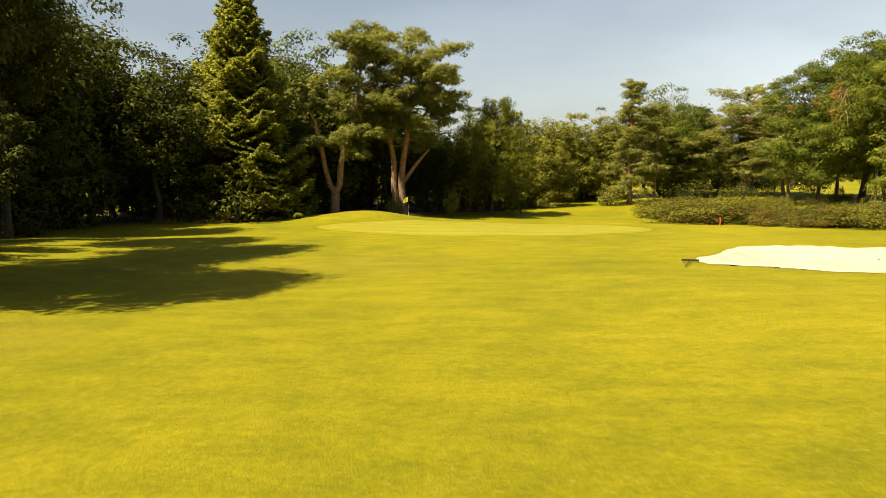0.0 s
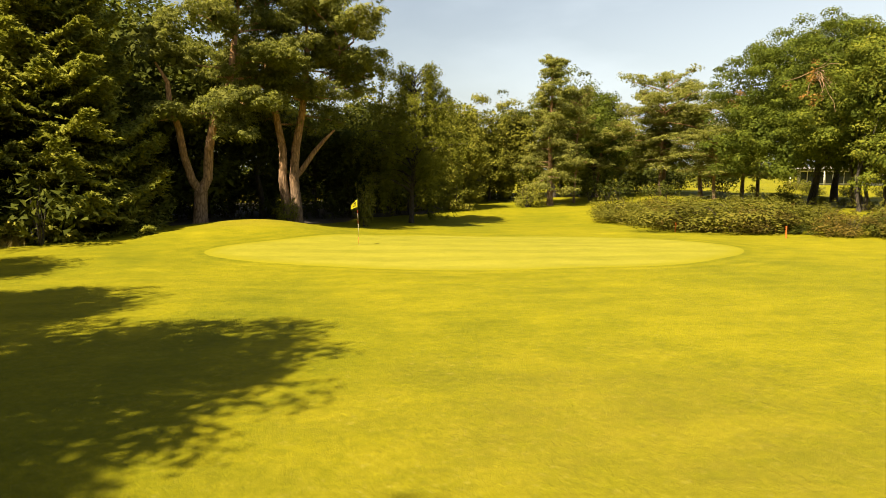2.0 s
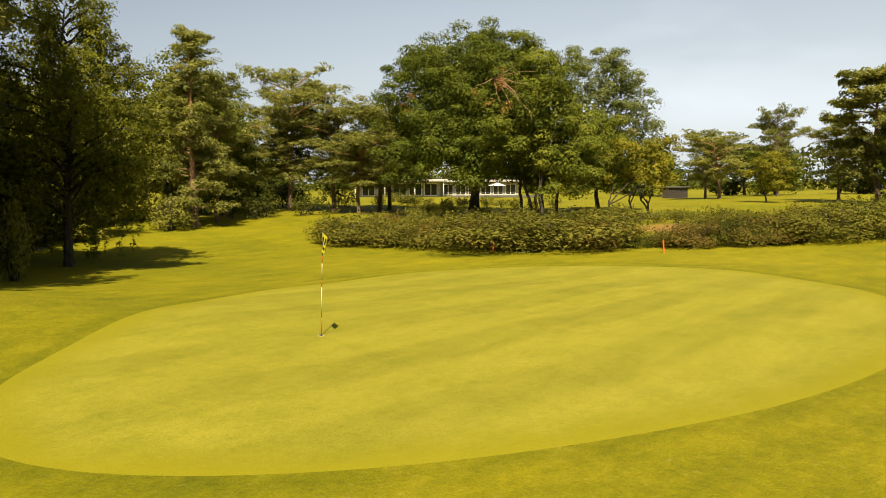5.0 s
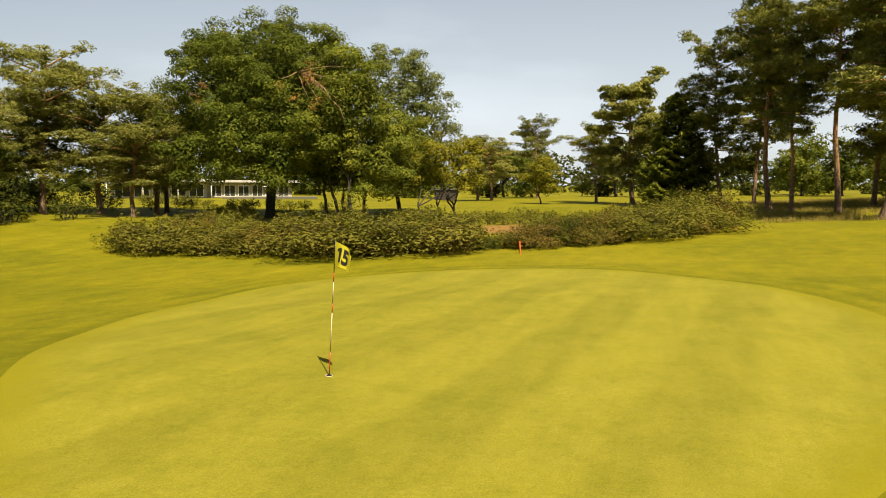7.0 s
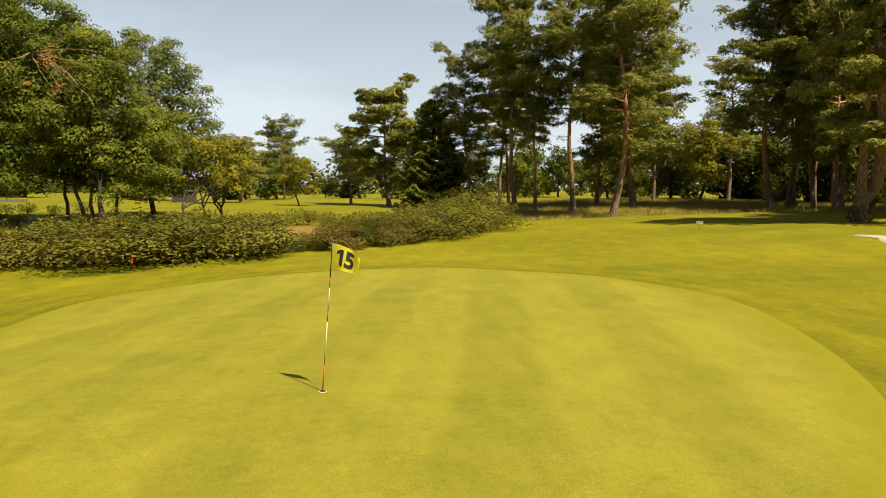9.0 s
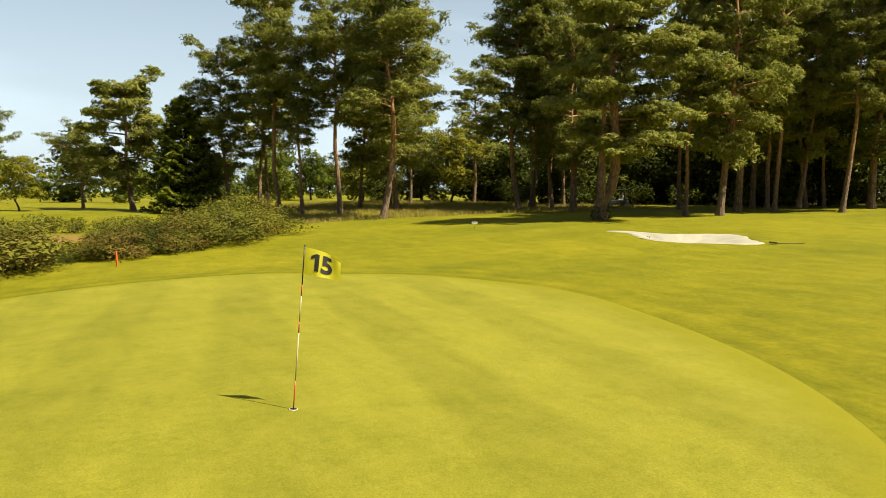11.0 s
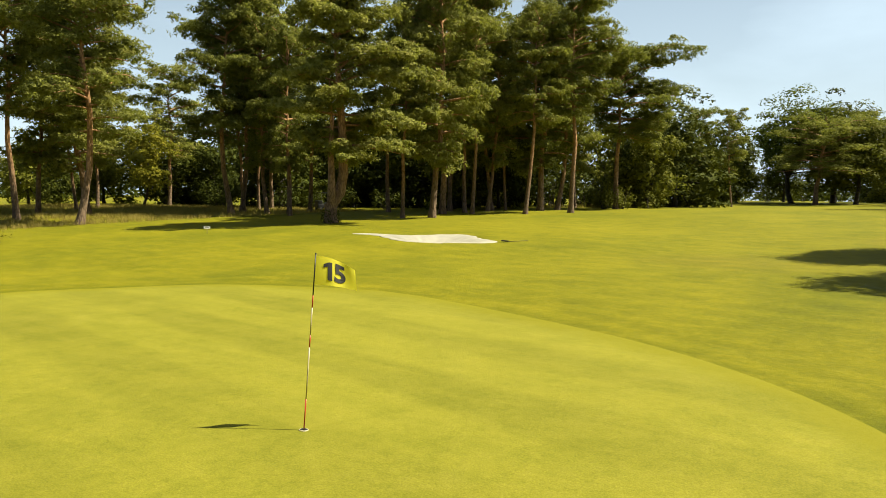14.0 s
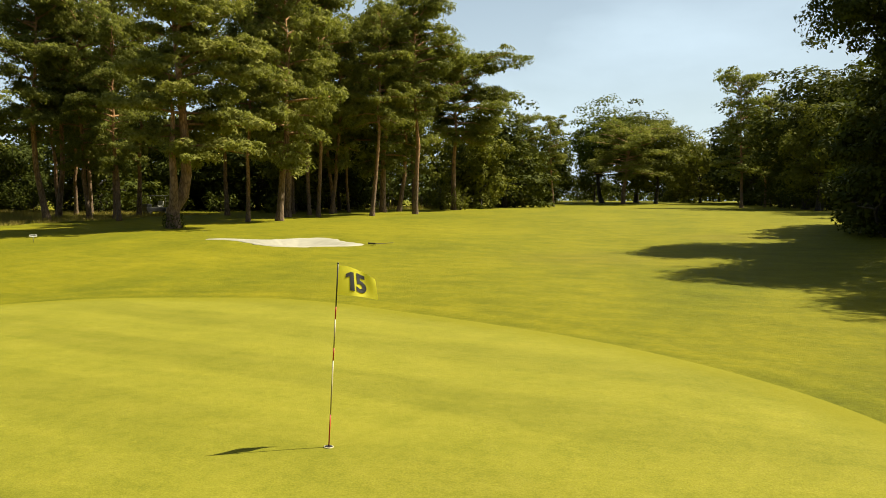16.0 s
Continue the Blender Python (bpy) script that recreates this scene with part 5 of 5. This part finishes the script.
bm = bmesh.new()
nu, nv = 48, 20
grid = [[bm.verts.new(cloth(a / nu, c / nv)) for c in range(nv + 1)] for a in range(nu + 1)]
for a in range(nu):
    for c in range(nv):
        bm.faces.new((grid[a][c], grid[a + 1][c], grid[a + 1][c + 1], grid[a][c + 1])).smooth = True
cloth_part = part("cloth", bm, M_CLOTH, flag, "yellow cloth flag waving")


def digit(char, u0, side):
    cu = bpy.data.curves.new("digit", "FONT")
    cu.body, cu.size, cu.offset = char, 0.31, 0.011
    tmp = bpy.data.objects.new("digit", cu)
    scene.collection.objects.link(tmp)
    me = bpy.data.meshes.new_from_object(tmp.evaluated_get(bpy.context.evaluated_depsgraph_get()))
    bpy.data.objects.remove(tmp)
    bm = bmesh.new()
    if char == "1":
        bm.faces.new([bm.verts.new((x, y, 0)) for x, y in ((0.0, 0.140), (0.052, 0.162), (0.052, 0.0), (0.105, 0.0), (0.105, 0.215), (0.066, 0.215), (0.0, 0.182))])
    else:
        bm.from_mesh(me)
    bm.normal_update()
    bmesh.ops.triangulate(bm, faces=bm.faces[:])
    bmesh.ops.subdivide_edges(bm, edges=bm.edges[:], cuts=2, use_grid_fill=True)
    for v in bm.verts:
        u, w = u0 + v.co.x / 0.49 * 1.0, 0.5 + (v.co.y - 0.105) / 0.33
        q = cloth(u, w)
        du, dw = cloth(u + 0.01, w) - q, cloth(u, w + 0.01) - q
        nrm = du.cross(dw).normalized()
        v.co = q + nrm * side
    part("numeral", bm, M_INK, cloth_part, "bold black numeral")


for side in (0.006, -0.006):
    digit("1", 0.20, side)
    digit("5", 0.46, side)
cup = part("cup", cyl_bm(0.056, 0.056, 0.018, (0, 0, -0.004), segs=24), M_CREAM, flag, "white cup rim")
part("hole", cyl_bm(0.045, 0.045, 0.02, (0, 0, -0.003), segs=24), M_BLACK, cup, "dark hole")

# ---- stakes, sign, rakes ----
def stake(x, y, tilt):
    st = tree_root(x, y, "marker_stake", "orange-red wooden hazard stake at the hedge", "stake", "hazard stakes")
    bm = box_bm(0.06, 0.06, 0.62, (0, 0, 0.31), 0.008)
    bmesh.ops.translate(bm, verts=[v for v in bm.verts if v.co.z > 0.6], vec=(0, 0, 0.02))
    part("post", bm, M_ORANGE, st)
    part("cap", box_bm(0.07, 0.07, 0.03, (0, 0, 0.645), 0.006), M_ORANGE, st)
    st.matrix_basis = st.matrix_basis @ pose(0, 0, 0, *tilt)


for x, y, tl in ((20.3, 9.8, (2, 3, 10)), (22.2, 1.7, (-2, 4, 40)), (41.0, -8.9, (0, -4, 20))):
    stake(x, y, tl)
sign = tree_root(31.0, -19.1, "tee_sign", "small white notice board on a thin metal pin", "sign")
part("pin", cyl_bm(0.012, 0.012, 0.5, (0, 0, 0.2)), M_STEEL, sign)
part("board", box_bm(0.36, 0.02, 0.12, (0, 0, 0.42), 0.006), M_WHITE, sign)
part("bar", box_bm(0.24, 0.004, 0.025, (0, 0.0125, 0.43)), M_INK, sign, "illegible dark line of writing")
sign.matrix_basis = sign.matrix_basis @ pose(0, 0, 0, 0, 0, 60)


def rake(x, y, turn, sunk=0.0):
    rk = tree_root(x, y, "bunker_rake", "dark bunker rake lying at the sand's edge", "rake", "bunker rakes")
    rk.matrix_basis = pose(x, y, float(ground_z(x, y)) + 0.04 - sunk, 0, 0, turn)
    part("handle", cyl_bm(0.016, 0.016, 1.5, (0.75, 0, 0.03), (0, 90, 0)), M_BLACK, rk)
    part("head", box_bm(0.07, 0.58, 0.07, (0, 0, 0.06), 0.01), M_BLACK, rk)
    for q in range(9):
        part("tooth", cyl_bm(0.006, 0.004, 0.09, (0, -0.26 + q * 0.065, 0.0), segs=6), M_BLACK, rk)


rake(13.7, -25.2, 250)
rake(20.7, -24.1, 70, 0.26)

# ---- club house and cart in the distance ----
M_RENDER = plain("white_render", (0.34, 0.33, 0.29), 0.8, 0, 0.06, 0.8)
M_ROOF = plain("pale_fascia", (0.40, 0.39, 0.36), 0.6, 0, 0.05, 0.5)
M_GLASS, nt_, p_, o_ = node_material("window_glass")
p_.inputs["Base Color"].default_value, p_.inputs["Roughness"].default_value = (0.03, 0.035, 0.035, 1), 0.06
p_.inputs["Specular IOR Level"].default_value = 0.8
house = tree_root(84, 73, "clubhouse", "low white clubhouse with flat roof and glazed front", "house")
house.matrix_basis = pose(84, 73, float(ground_z(84, 73)) - 0.1, 0, 0, -46) @ Matrix.Diagonal((0.95, 0.95, 1.05, 1))
part("wall", box_bm(15, 9, 2.6, (0, 4.7, 1.3)), M_RENDER, house)
part("roof", box_bm(17.5, 12, 0.4, (0, 3.6, 2.85), 0.05), M_ROOF, house, "white flat roof with deep eaves")
for q in range(5):
    wx = -5.8 + q * 2.9
    wf = part("window", box_bm(2.4, 0.14, 2.1, (wx, 0.14, 1.3), 0.01), M_WHITE, house)
    for s in (-0.58, 0.58):
        part("pane", box_bm(1.05, 0.06, 1.85, (wx + s, 0.06, 1.3)), M_GLASS, wf)
for q in range(4):
    part("post", cyl_bm(0.08, 0.08, 2.7, (-8.2 + q * 5.4, -2.0, 1.3)), M_WHITE, house)
part("wing_wall", box_bm(15, 7.5, 2.5, (15.2, 5.4, 1.25)), M_RENDER, house)
part("wing_roof", box_bm(16.4, 9.6, 0.35, (15.6, 4.9, 2.72), 0.05), M_ROOF, house, "white flat roof over the wing")
for q in range(6):
    wx = 9.2 + q * 2.4
    wf = part("window", box_bm(1.9, 0.14, 1.9, (wx, 1.58, 1.25), 0.01), M_WHITE, house)
    for s in (-0.46, 0.46):
        part("pane", box_bm(0.82, 0.06, 1.65, (wx + s, 1.50, 1.25)), M_GLASS, wf)
part("terrace_wall", box_bm(16, 0.3, 0.4, (17, -7, 0.18), 0.03), M_STEEL, house, "low pale terrace wall")
par = tree_root(88, 55, "parasol", "open white parasol on the terrace", "parasol")
part("pole", cyl_bm(0.03, 0.03, 2.4, (0, 0, 1.2)), M_STEEL, par)
bm = bmesh.new()
bmesh.ops.create_cone(bm, cap_ends=False, segments=8, radius1=1.5, radius2=0.04, depth=0.5, matrix=pose(0, 0, 2.3))
bmesh.ops.solidify(bm, geom=bm.faces[:], thickness=0.02)
part("canopy", bm, M_WHITE, par)
hut = tree_root(112, 34, "hut", "small dark timber hut with a metal roof", "hut")
part("wall", box_bm(4, 3, 1.9, (0, 0, 0.95), 0.03), M_BARK, hut)
part("roof", box_bm(4.5, 3.5, 0.2, (0, 0, 2.0), 0.03), M_STEEL, hut)

def cart(x, y, turn):
    c = tree_root(x, y, "golf_cart", "dark golf cart parked in the shade of the pines", "golf cart")
    c.matrix_basis = pose(x, y, float(ground_z(x, y)) + 0.0, 0, 0, turn)
    bm = box_bm(2.3, 1.15, 0.42, (0, 0, 0.52), 0.08)
    part("body", bm, M_BLACK, c)
    part("cowl", box_bm(0.55, 1.1, 0.45, (0.85, 0, 0.85), 0.12), M_BLACK, c)
    st = part("seat", box_bm(0.5, 1.1, 0.14, (-0.25, 0, 0.82), 0.04), M_ROOF, c, "pale padded seat")
    part("backrest", box_bm(0.12, 1.1, 0.45, (-0.52, 0, 1.1), 0.04, (0, -10, 0)), M_ROOF, st)
    part("roof", box_bm(1.9, 1.2, 0.08, (-0.05, 0, 1.86), 0.03), M_BLACK, c)
    for px in (-0.8, 0.72):
        for py in (-0.52, 0.52):
            part("roof_post", cyl_bm(0.02, 0.02, 1.15, (px, py, 1.28)), M_STEEL, c)
    for px in (-0.78, 0.8):
        for py in (-0.52, 0.52):
            w = part("wheel", cyl_bm(0.23, 0.23, 0.2, (px, py, 0.23), (90, 0, 0), 18), M_BLACK, c)
            part("hub", cyl_bm(0.12, 0.12, 0.22, (px, py, 0.23), (90, 0, 0), 12), M_STEEL, w)


cart(50.0, -46.0, 70)
